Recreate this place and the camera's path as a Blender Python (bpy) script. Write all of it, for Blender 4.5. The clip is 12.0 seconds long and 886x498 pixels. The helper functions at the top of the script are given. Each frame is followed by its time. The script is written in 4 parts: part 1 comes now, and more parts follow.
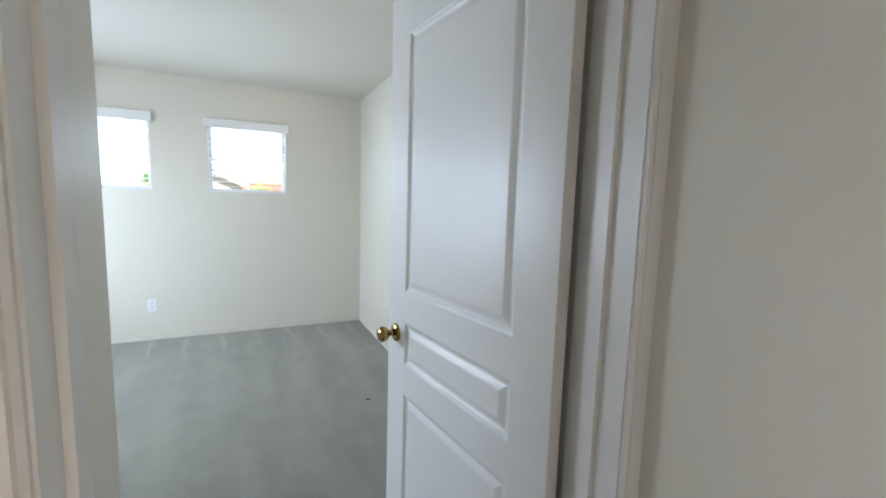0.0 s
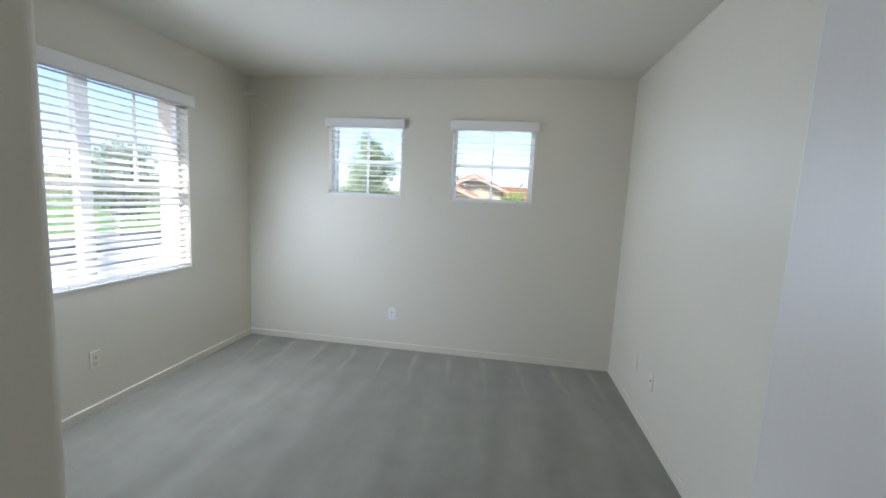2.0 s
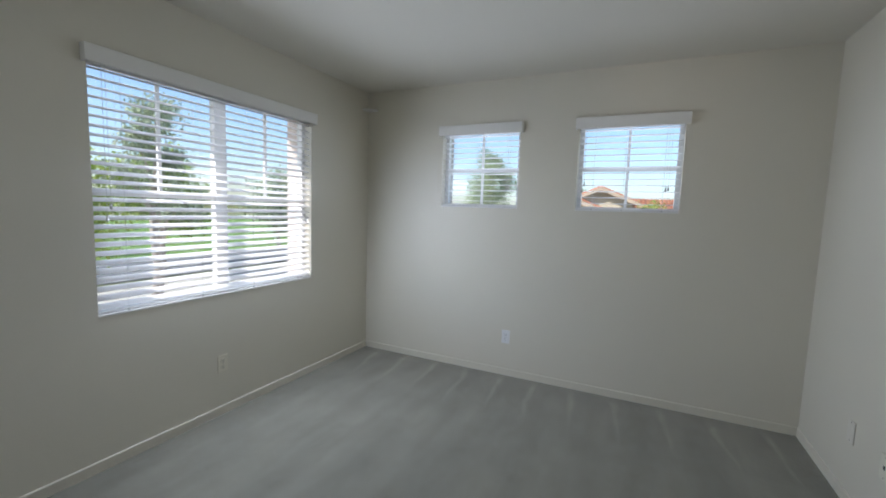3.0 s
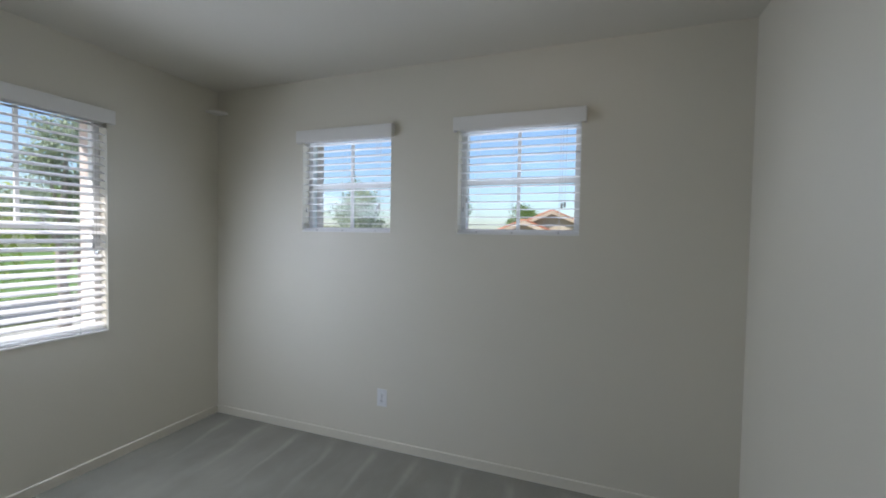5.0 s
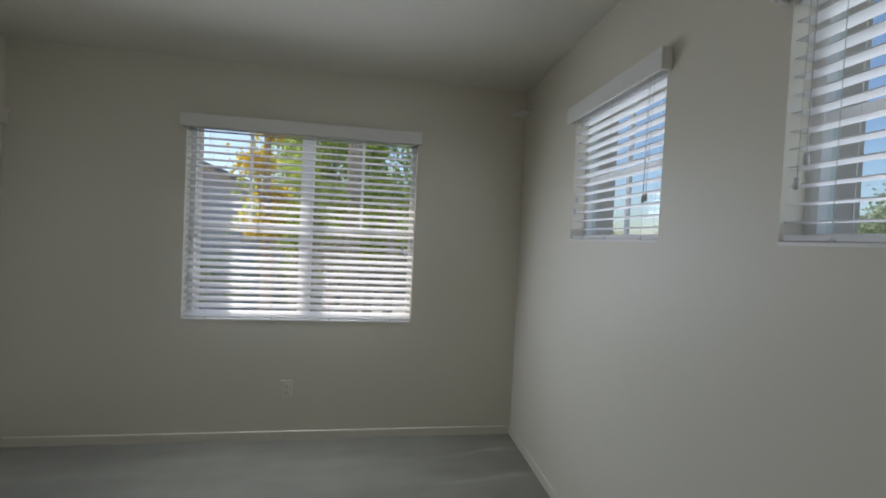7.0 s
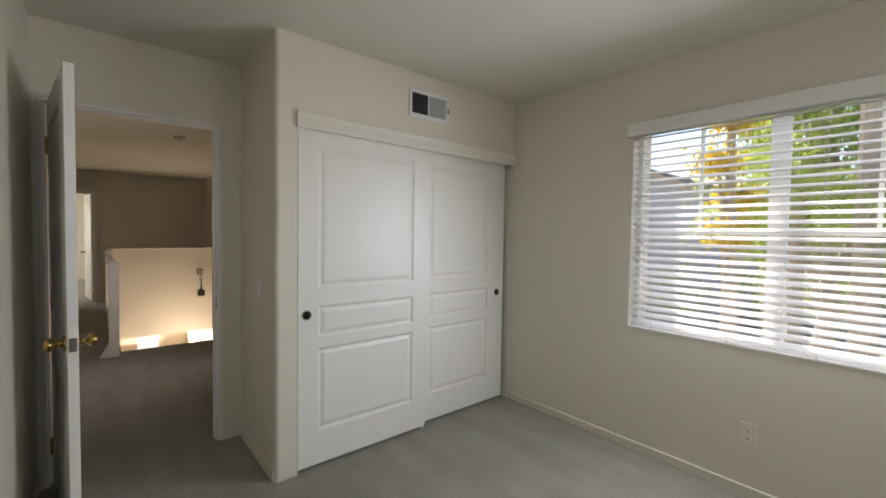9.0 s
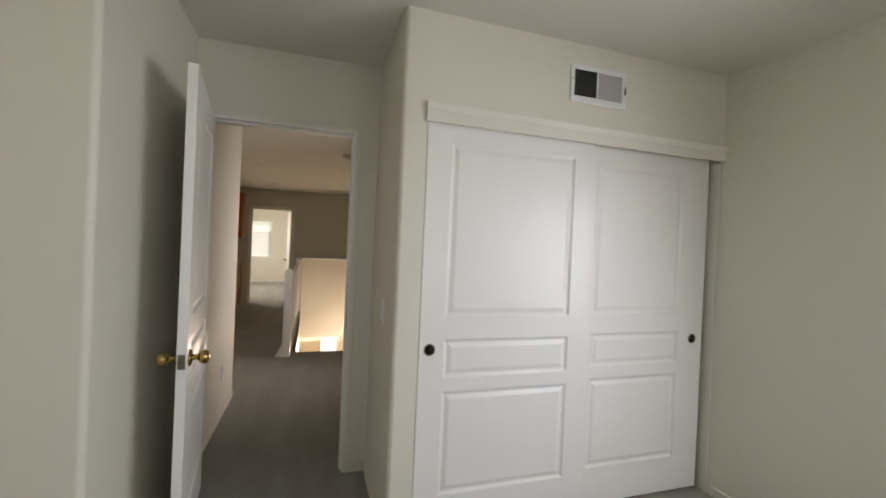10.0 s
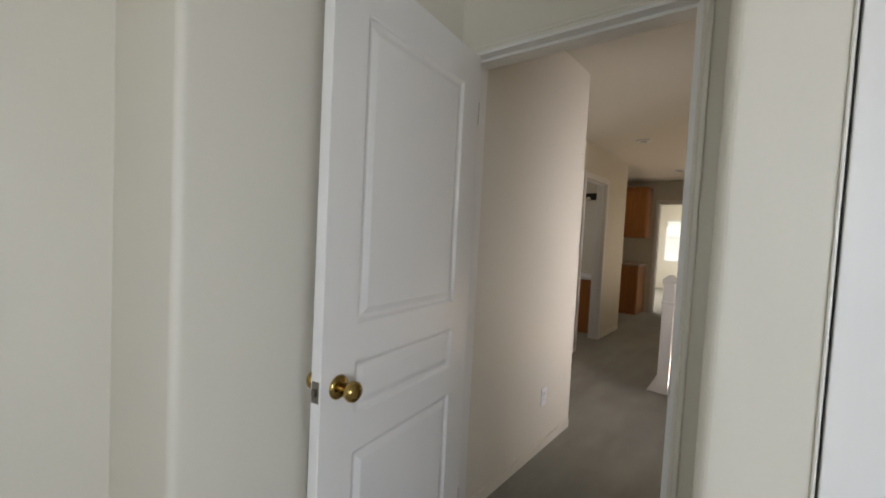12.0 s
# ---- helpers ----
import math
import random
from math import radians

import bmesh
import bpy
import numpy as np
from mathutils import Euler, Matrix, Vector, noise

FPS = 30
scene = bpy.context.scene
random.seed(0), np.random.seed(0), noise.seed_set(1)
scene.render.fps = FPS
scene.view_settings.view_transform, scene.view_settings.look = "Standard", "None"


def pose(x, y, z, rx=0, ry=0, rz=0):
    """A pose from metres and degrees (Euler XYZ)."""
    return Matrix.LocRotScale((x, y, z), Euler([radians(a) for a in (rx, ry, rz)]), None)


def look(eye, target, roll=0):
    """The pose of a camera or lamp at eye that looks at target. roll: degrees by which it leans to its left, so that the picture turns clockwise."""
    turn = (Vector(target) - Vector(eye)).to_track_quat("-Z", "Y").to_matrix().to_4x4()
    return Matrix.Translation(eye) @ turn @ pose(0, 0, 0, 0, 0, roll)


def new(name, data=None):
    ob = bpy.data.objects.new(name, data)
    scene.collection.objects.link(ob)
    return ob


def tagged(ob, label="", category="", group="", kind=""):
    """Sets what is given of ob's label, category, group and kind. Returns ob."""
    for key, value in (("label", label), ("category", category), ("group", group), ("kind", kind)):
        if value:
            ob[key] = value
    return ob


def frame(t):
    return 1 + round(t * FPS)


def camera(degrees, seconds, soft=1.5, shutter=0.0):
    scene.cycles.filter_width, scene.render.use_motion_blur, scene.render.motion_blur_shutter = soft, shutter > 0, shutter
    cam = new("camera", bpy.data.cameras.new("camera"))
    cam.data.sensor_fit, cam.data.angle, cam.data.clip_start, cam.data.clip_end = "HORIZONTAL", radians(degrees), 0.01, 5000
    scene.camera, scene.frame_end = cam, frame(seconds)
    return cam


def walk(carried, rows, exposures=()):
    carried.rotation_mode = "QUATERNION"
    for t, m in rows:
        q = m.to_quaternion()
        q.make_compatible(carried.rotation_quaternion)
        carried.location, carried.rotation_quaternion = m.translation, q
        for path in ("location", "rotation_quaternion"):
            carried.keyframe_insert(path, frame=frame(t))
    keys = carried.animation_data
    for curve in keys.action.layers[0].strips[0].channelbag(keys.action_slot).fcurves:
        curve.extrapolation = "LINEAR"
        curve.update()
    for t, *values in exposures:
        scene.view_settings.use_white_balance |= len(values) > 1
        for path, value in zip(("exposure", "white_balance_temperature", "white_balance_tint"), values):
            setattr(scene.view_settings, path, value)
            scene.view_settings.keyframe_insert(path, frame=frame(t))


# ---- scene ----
cam = camera(94.5, 12.0, soft=1.8)
PATH = [
    (0, (0.101, -0.141, 1.375), (0.966, 1.649, 1.152), 1.7),
    (0.5, (0.22, 0.071, 1.386), (0.674, 2.006, 1.159), 2.5),
    (1, (0.339, 0.28, 1.384), (0.52, 2.256, 1.135), 2.9),
    (1.5, (0.395, 0.518, 1.406), (0.346, 2.503, 1.163), 3.1),
    (2, (0.285, 0.805, 1.439), (-0.008, 2.768, 1.193), 2.9),
    (2.5, (0.187, 0.989, 1.427), (-0.431, 2.878, 1.204), 2.5),
    (3, (0.235, 1.14, 1.395), (-0.617, 2.939, 1.202), 1.9),
    (3.5, (0.319, 1.236, 1.407), (-0.158, 3.172, 1.252), 1.4),
    (5.5, (0.694, 2.485, 1.408), (-0.281, 4.231, 1.406), 0.5),
    (6, (0.8, 2.876, 1.409), (-0.637, 4.267, 1.387), 1.4),
    (6.5, (0.786, 3.202, 1.39), (-1.004, 4.094, 1.352), 2.2),
    (7, (0.678, 3.456, 1.395), (-1.298, 3.761, 1.345), 2.7),
    (7.5, (0.611, 3.697, 1.401), (-1.359, 3.365, 1.309), 2.4),
    (9.5, (0.349, 3.278, 1.384), (-0.619, 1.528, 1.347), 1.4),
    (10, (0.127, 3.024, 1.393), (-0.477, 1.117, 1.382), 2.5),
    (10.5, (-0.045, 2.766, 1.379), (-0.208, 0.772, 1.365), 3.4),
    (11, (-0.173, 2.416, 1.373), (0.153, 0.443, 1.33), 3.7),
    (11.5, (-0.277, 2.104, 1.355), (0.577, 0.297, 1.279), 3.6),
    (12, (-0.296, 1.868, 1.341), (0.957, 0.312, 1.253), 2.9),
]
# exposure follows the camera's metering as the windows come into view
EXPOSURES = [(0.0, 1.85, 5550, 14), (0.5, 1.65, 5600, 15), (1.0, 1.45, 5850, 16), (1.5, 1.2, 5900, 17), (2.0, 1.1, 5750, 16), (2.5, 0.8, 5750, 16), (3.5, 0.55, 5850, 17), (5.5, 0.32, 5800, 17),
             (6.5, 0.08, 5900, 15), (7.5, 0.12, 6300, 17), (9.5, 1.05, 6700, 18), (10.5, 1.15, 6500, 18), (12.0, 1.35, 6250, 18)]
walk(cam, [(t, look(eye, target, roll)) for t, eye, target, roll in PATH], EXPOSURES)

# ---- world and sun ----
SUN_EL, SUN_AZ = 43.0, 219.0      # degrees; azimuth clockwise from north (+y)
world = bpy.data.worlds.new("sky")
scene.world = world
world.use_nodes = True
wn = world.node_tree
sky = wn.nodes.new("ShaderNodeTexSky")
sky.sky_type, sky.sun_disc = "NISHITA", False
sky.sun_elevation, sky.sun_rotation = radians(SUN_EL), radians(SUN_AZ)
sky.air_density, sky.dust_density, sky.ozone_density = 1.0, 1.0, 1.3
wn.links.new(sky.outputs[0], wn.nodes["Background"].inputs[0])
wn.nodes["Background"].inputs[1].default_value = 0.15
sun_data = bpy.data.lights.new("sun", "SUN")
sun_data.energy, sun_data.angle, sun_data.color = 5.0, radians(0.5), (1.0, 0.92, 0.80)
sun = new("sun", sun_data)
sd = Vector((math.sin(radians(SUN_AZ)) * math.cos(radians(SUN_EL)), math.cos(radians(SUN_AZ)) * math.cos(radians(SUN_EL)), math.sin(radians(SUN_EL))))
sun.matrix_world = look(sd * 40, (0, 0, 0))


def area(name, eye, target, w, h, watts, colour):
    d = bpy.data.lights.new(name, "AREA")
    d.shape, d.size, d.size_y, d.energy, d.color = "RECTANGLE", w, h, watts, colour
    ob = new(name, d)
    ob.matrix_world = look(eye, target)
    return ob


# sky light through the bedroom's windows, daylight and added fills along the hall
COOL, WARM = (0.95, 0.97, 1.0), (1.0, 0.80, 0.60)


def opening_light(name, x, y, z, way, w, h, watts, spread, colour=COOL):
    ob = area(name, (x, y, z), Vector((x, y, z)) + Vector(way), w, h, watts, colour)
    ob.data.spread = radians(spread)
    return ob


def tilted(nx, ny, degrees):
    c, s = math.cos(radians(degrees)), math.sin(radians(degrees))
    return (nx * c, ny * c, s)


GROUND_GLOW, SKY_GLOW = (1.0, 0.97, 0.92), (0.84, 0.92, 1.0)
# each window: the daylight that the slats turn downwards into the room, in strips, and what falls on the slats
for z in (1.02, 1.37, 1.72):
    opening_light("wide_window_light", -2.118, 2.95, z, tilted(1, 0, -24), 1.42, 0.20, 4.6, 180, SKY_GLOW)
opening_light("wide_window_slat_light", -2.228, 2.95, 1.43, (1, 0, 0), 1.40, 1.18, 4.2, 180, SKY_GLOW)
for x in (-1.02, 0.134):
    for z in (1.60, 1.86):
        opening_light("small_window_light", x, 4.406, z, tilted(0, -1, -24), 0.66, 0.18, 0.55, 180, SKY_GLOW)
    opening_light("small_window_slat_light", x, 4.516, 1.75, (0, -1, 0), 0.64, 0.58, 1.5, 180, SKY_GLOW)
area("far_room_daylight", (2.88, -8.9, 1.45), (0.5, -8.9, 1.0), 1.7, 1.2, 36, (1.0, 0.96, 0.84))
area("lower_room_daylight", (-0.1, -8.96, -1.5), (-0.1, -4.0, 0.9), 1.2, 1.2, 95, WARM)
# Added lamp: no window is known here; it lifts the stairwell and guard wall.
area("stair_fill", (-1.21, -4.4, -1.02), (0.0, -6.3, 1.0), 1.15, 0.65, 20, WARM)
# Added lamp for the hall's light, in a doorway that is not seen.
opening_light("hall_fill", -1.21, -1.25, 1.2, (1.0, 0.0, -0.05), 0.78, 1.6, 4.1, 85, (1.0, 0.95, 0.93))
# Added lamp in an unseen opening, to brighten the bathroom glimpse.
area("bathroom_fill", (2.88, -3.4, 1.75), (1.5, -3.6, 1.2), 0.38, 0.38, 1.2, (1.0, 0.93, 0.82))


# ---- materials ----
def nodes_of(name):
    m = bpy.data.materials.new(name)
    m.use_nodes = True
    return m, m.node_tree.nodes, m.node_tree.links, m.node_tree.nodes["Principled BSDF"]


def noise_node(n, l, vec, scale, detail=3.0, rough=0.55):
    t = n.new("ShaderNodeTexNoise")
    t.inputs["Scale"].default_value, t.inputs["Detail"].default_value, t.inputs["Roughness"].default_value = scale, detail, rough
    l.new(vec, t.inputs["Vector"])
    return t


def surface(name, colour, rough=0.6, metal=0.0, var=0.06, big=1.2, fine=60.0, bump=0.1, dist=0.002, stretch=(1, 1, 1), rough_var=0.08, spread=0.0, coat=0.0):
    """A painted, wooden or metal surface: tint that drifts at two scales, uneven gloss and a fine relief."""
    m, n, l, b = nodes_of(name)
    geo = n.new("ShaderNodeNewGeometry")
    mp = n.new("ShaderNodeMapping")
    mp.inputs["Scale"].default_value = stretch
    l.new(geo.outputs["Position"], mp.inputs["Vector"])
    a, c = noise_node(n, l, mp.outputs[0], big), noise_node(n, l, mp.outputs[0], fine, 4.0)
    mix = n.new("ShaderNodeMath")
    mix.operation = "ADD"
    l.new(a.outputs["Fac"], mix.inputs[0])
    l.new(c.outputs["Fac"], mix.inputs[1])
    src = mix.outputs[0]
    top = 2.0
    if spread:
        info = n.new("ShaderNodeObjectInfo")
        more = n.new("ShaderNodeMath")
        more.operation = "MULTIPLY_ADD"
        l.new(info.outputs["Random"], more.inputs[0])
        more.inputs[1].default_value = spread
        l.new(src, more.inputs[2])
        src, top = more.outputs[0], 2.0 + spread
    rng = n.new("ShaderNodeMapRange")
    l.new(src, rng.inputs["Value"])
    rng.inputs["From Min"].default_value, rng.inputs["From Max"].default_value = 0.5, top - 0.5
    ramp = n.new("ShaderNodeMixRGB")
    l.new(rng.outputs[0], ramp.inputs[0])
    ramp.inputs[1].default_value = (*[v * (1 - var) for v in colour], 1)
    ramp.inputs[2].default_value = (*[min(1, v * (1 + var)) for v in colour], 1)
    l.new(ramp.outputs[0], b.inputs["Base Color"])
    rr = n.new("ShaderNodeMapRange")
    l.new(c.outputs["Fac"], rr.inputs["Value"])
    rr.inputs["To Min"].default_value, rr.inputs["To Max"].default_value = max(0.02, rough - rough_var), min(1, rough + rough_var)
    l.new(rr.outputs[0], b.inputs["Roughness"])
    b.inputs["Metallic"].default_value = metal
    b.inputs["Coat Weight"].default_value = coat
    if bump:
        bp = n.new("ShaderNodeBump")
        bp.inputs["Strength"].default_value, bp.inputs["Distance"].default_value = bump, dist
        l.new(c.outputs["Fac"], bp.inputs["Height"])
        l.new(bp.outputs[0], b.inputs["Normal"])
    return m


def carpet_material():
    m, n, l, b = nodes_of("carpet")
    geo = n.new("ShaderNodeNewGeometry")
    pos = geo.outputs["Position"]
    sep = n.new("ShaderNodeSeparateXYZ")
    l.new(pos, sep.inputs[0])

    def op(kind, a, c=None, d=None, clamp=False):
        t = n.new("ShaderNodeMath")
        t.operation, t.use_clamp = kind, clamp
        for i, v in enumerate((a, c, d)):
            if v is None:
                continue
            if isinstance(v, (int, float)):
                t.inputs[i].default_value = v
            else:
                l.new(v, t.inputs[i])
        return t.outputs[0]

    wob = noise_node(n, l, pos, 1.7, 2.0).outputs["Fac"]
    wob2 = noise_node(n, l, pos, 7.0, 3.0).outputs["Fac"]
    # vacuum strokes: wedges that start at the window wall and taper towards the room
    far = op("SUBTRACT", 4.45, sep.outputs["Y"])
    xs = op("ADD", sep.outputs["X"], op("MULTIPLY", op("SUBTRACT", wob, 0.5), 0.14))
    xs = op("ADD", xs, op("MULTIPLY", far, -0.12))
    cell = op("DIVIDE", xs, 0.30)
    tri = op("ABSOLUTE", op("SUBTRACT", op("FRACT", cell), 0.5))
    width = op("MULTIPLY_ADD", far, -0.17, 0.15)
    stroke = op("MULTIPLY", op("SUBTRACT", width, tri), 9.0, clamp=True)
    fade = op("MULTIPLY", op("SUBTRACT", 1.15, far), 1.6, clamp=True)
    near = op("MULTIPLY", far, 7.0, clamp=True)
    stroke = op("MULTIPLY", op("MULTIPLY", stroke, fade), near)
    stroke = op("MULTIPLY", stroke, op("MULTIPLY_ADD", wob2, 1.6, -0.2, clamp=True))
    # long brushed lanes across the rest
    lane_vec = n.new("ShaderNodeMapping")
    lane_vec.inputs["Scale"].default_value = (3.0, 0.55, 1.0)
    lane_vec.inputs["Rotation"].default_value = (0, 0, radians(14))
    l.new(pos, lane_vec.inputs["Vector"])
    lane = noise_node(n, l, lane_vec.outputs[0], 1.6, 3.0).outputs["Fac"]
    blot = noise_node(n, l, pos, 4.5, 4.0).outputs["Fac"]
    pile = noise_node(n, l, pos, 260.0, 3.0, 0.7).outputs["Fac"]
    tuft = noise_node(n, l, pos, 60.0, 3.0, 0.6).outputs["Fac"]
    tone = op("ADD", op("MULTIPLY", stroke, 0.5), op("MULTIPLY", lane, 0.75))
    tone = op("ADD", tone, op("MULTIPLY", blot, 0.38))
    tone = op("ADD", tone, op("MULTIPLY", pile, 0.30))
    tone = op("ADD", tone, op("MULTIPLY", tuft, 0.22))
    rng = n.new("ShaderNodeMapRange")
    l.new(tone, rng.inputs["Value"])
    rng.inputs["From Min"].default_value, rng.inputs["From Max"].default_value = 0.42, 1.42
    mix = n.new("ShaderNodeMixRGB")
    l.new(rng.outputs[0], mix.inputs[0])
    mix.inputs[1].default_value = (0.160, 0.156, 0.130, 1)
    mix.inputs[2].default_value = (0.400, 0.378, 0.305, 1)
    l.new(mix.outputs[0], b.inputs["Base Color"])
    b.inputs["Roughness"].default_value = 0.97
    b.inputs["Specular IOR Level"].default_value = 0.1
    b.inputs["Sheen Weight"].default_value = 0.25
    bp = n.new("ShaderNodeBump")
    bp.inputs["Strength"].default_value, bp.inputs["Distance"].default_value = 0.6, 0.006
    l.new(op("ADD", pile, op("MULTIPLY", tuft, 0.8)), bp.inputs["Height"])
    l.new(bp.outputs[0], b.inputs["Normal"])
    return m


def glass_material():
    m, n, l, b = nodes_of("window_glass")
    n.remove(b)
    clear, gloss, mix = n.new("ShaderNodeBsdfTransparent"), n.new("ShaderNodeBsdfGlossy"), n.new("ShaderNodeMixShader")
    clear.inputs[0].default_value = (0.93, 0.96, 0.95, 1)
    gloss.inputs["Roughness"].default_value = 0.01
    lw = n.new("ShaderNodeLayerWeight")
    lw.inputs[0].default_value = 0.5
    p5, sc = n.new("ShaderNodeMath"), n.new("ShaderNodeMath")
    p5.operation, sc.operation = "POWER", "MULTIPLY_ADD"
    l.new(lw.outputs["Facing"], p5.inputs[0])
    p5.inputs[1].default_value, sc.inputs[1].default_value, sc.inputs[2].default_value = 5.0, 0.7, 0.03
    l.new(p5.outputs[0], sc.inputs[0])
    l.new(sc.outputs[0], mix.inputs[0])
    l.new(clear.outputs[0], mix.inputs[1])
    l.new(gloss.outputs[0], mix.inputs[2])
    l.new(mix.outputs[0], n["Material Output"].inputs[0])
    return m


def leaf_material(name, c1, c2):
    m, n, l, b = nodes_of(name)
    geo = n.new("ShaderNodeNewGeometry")
    ramp = n.new("ShaderNodeMixRGB")
    l.new(geo.outputs["Random Per Island"], ramp.inputs[0])
    ramp.inputs[1].default_value, ramp.inputs[2].default_value = (*c1, 1), (*c2, 1)
    l.new(ramp.outputs[0], b.inputs["Base Color"])
    b.inputs["Roughness"].default_value = 0.55
    trans, mix = n.new("ShaderNodeBsdfTranslucent"), n.new("ShaderNodeMixShader")
    l.new(ramp.outputs[0], trans.inputs[0])
    mix.inputs[0].default_value = 0.5
    l.new(b.outputs[0], mix.inputs[1])
    l.new(trans.outputs[0], mix.inputs[2])
    l.new(mix.outputs[0], n["Material Output"].inputs[0])
    return m


def slat_material():
    m, n, l, b = nodes_of("blind_slat_white")
    b.inputs["Base Color"].default_value = (0.86, 0.86, 0.85, 1)
    b.inputs["Roughness"].default_value = 0.42
    trans, mix = n.new("ShaderNodeBsdfTranslucent"), n.new("ShaderNodeMixShader")
    trans.inputs[0].default_value = (0.82, 0.80, 0.76, 1)
    mix.inputs[0].default_value = 0.3
    l.new(b.outputs[0], mix.inputs[1])
    l.new(trans.outputs[0], mix.inputs[2])
    l.new(mix.outputs[0], n["Material Output"].inputs[0])
    return m


WALL = surface("wall_paint", (0.70, 0.662, 0.555), 0.48, var=0.025, big=0.8, fine=140, bump=0.12, dist=0.0015)
CEIL = surface("ceiling_paint", (0.70, 0.67, 0.585), 0.8, var=0.02, big=0.7, fine=110, bump=0.2, dist=0.002)
TRIM = surface("trim_gloss_white", (0.80, 0.785, 0.74), 0.36, var=0.015, big=1.5, fine=90, bump=0.03, dist=0.0005, rough_var=0.03)
DOOR = surface("door_gloss_white", (0.80, 0.782, 0.735), 0.34, var=0.012, big=1.5, fine=26, bump=0.22, dist=0.0006, stretch=(9, 9, 0.5), rough_var=0.04)
VINYL = surface("window_vinyl", (0.80, 0.80, 0.78), 0.35, var=0.02, bump=0.03)
CREAM = surface("cream_gloss_trim", (0.72, 0.685, 0.59), 0.4, var=0.02, big=1.5, fine=90, bump=0.03, dist=0.0005)
SLAT = slat_material()
BRASS = surface("polished_brass", (0.45, 0.31, 0.105), 0.12, 1.0, var=0.12, big=20, fine=160, bump=0.02, rough_var=0.08)
STEEL = surface("worn_steel", (0.27, 0.245, 0.205), 0.3, 1.0, var=0.2, big=30, fine=200, bump=0.03)
PEWTER = surface("aged_pewter", (0.03, 0.026, 0.022), 0.42, 0.3, var=0.25, big=25, fine=200, bump=0.04)
# near-black: the shade inside holes, put into the colour
DARK = surface("hole_shade", (0.012, 0.012, 0.012), 0.8, var=0.2, bump=0)
VENTW = surface("vent_enamel", (0.74, 0.74, 0.72), 0.35, var=0.03, big=6, fine=90, bump=0.04)
VENTG = surface("vent_louver_grey", (0.50, 0.50, 0.48), 0.4, var=0.05, big=6, fine=90, bump=0.04)
LOUVER = surface("vent_louver_dark", (0.16, 0.155, 0.15), 0.4, 0.4, var=0.1, big=6, fine=90, bump=0.04)
PLATE = surface("plastic_white", (0.80, 0.80, 0.79), 0.3, var=0.015, bump=0)
IVORY = surface("plastic_ivory", (0.74, 0.70, 0.58), 0.32, var=0.02, bump=0)
CORD = surface("blind_cord", (0.62, 0.62, 0.60), 0.8, var=0.05, bump=0)
TASSEL = surface("tassel_plastic", (0.55, 0.54, 0.52), 0.4, var=0.05, bump=0)
OAK = surface("honey_oak", (0.42, 0.17, 0.045), 0.35, var=0.28, big=5, fine=30, bump=0.15, stretch=(5, 5, 0.5), coat=0.3)
STONE = surface("counter_tile", (0.45, 0.36, 0.27), 0.3, var=0.15, big=8, fine=60, bump=0.05)
IRON = surface("black_iron", (0.03, 0.025, 0.02), 0.45, 0.6, var=0.3, bump=0.1)
CARPET = carpet_material()
GLASS = glass_material()
STUCCO_PINK = surface("stucco_pink", (0.72, 0.61, 0.56), 0.9, var=0.08, big=1.2, fine=70, bump=0.5, dist=0.006)
STUCCO_TAN = surface("stucco_tan", (0.56, 0.46, 0.33), 0.9, var=0.08, big=0.6, fine=20, bump=0.4, dist=0.01)
STUCCO_GREY = surface("stucco_grey", (0.52, 0.50, 0.54), 0.9, var=0.08, big=0.6, fine=20, bump=0.4, dist=0.01)
CLAY = surface("clay_tile", (0.42, 0.17, 0.09), 0.8, var=0.3, big=2.0, fine=9, bump=0.3, dist=0.01)
SLATE = surface("dark_roof_tile", (0.10, 0.085, 0.09), 0.85, var=0.3, big=2.0, fine=9, bump=0.3, dist=0.01)
FASCIA = surface("fascia_paint", (0.52, 0.40, 0.29), 0.6, var=0.06, bump=0.1)
DGLASS = surface("dark_window_glass", (0.05, 0.06, 0.07), 0.08, var=0.1, bump=0)
BARK = surface("bark", (0.44, 0.37, 0.31), 0.9, var=0.35, big=3, fine=25, bump=0.8, dist=0.02, stretch=(2, 2, 0.5))
GRASS = surface("dry_lawn", (0.16, 0.17, 0.06), 0.95, var=0.5, big=0.25, fine=6, bump=0.6, dist=0.04)
CONCRETE = surface("concrete", (0.46, 0.42, 0.35), 0.85, var=0.12, big=0.5, fine=30, bump=0.3, dist=0.004)
ASPHALT = surface("asphalt", (0.13, 0.13, 0.135), 0.9, var=0.2, big=0.4, fine=90, bump=0.5, dist=0.006)
LEAF_GREEN = leaf_material("leaf_green", (0.13, 0.20, 0.05), (0.32, 0.42, 0.12))
LEAF_GREY = leaf_material("leaf_grey_green", (0.26, 0.31, 0.20), (0.52, 0.57, 0.38))
LEAF_PALE = leaf_material("leaf_pale_green", (0.30, 0.36, 0.22), (0.58, 0.64, 0.40))
LEAF_LIME = leaf_material("leaf_lime", (0.26, 0.36, 0.06), (0.55, 0.62, 0.16))
LEAF_YELLOW = leaf_material("leaf_yellow", (0.60, 0.42, 0.02), (0.85, 0.68, 0.08))


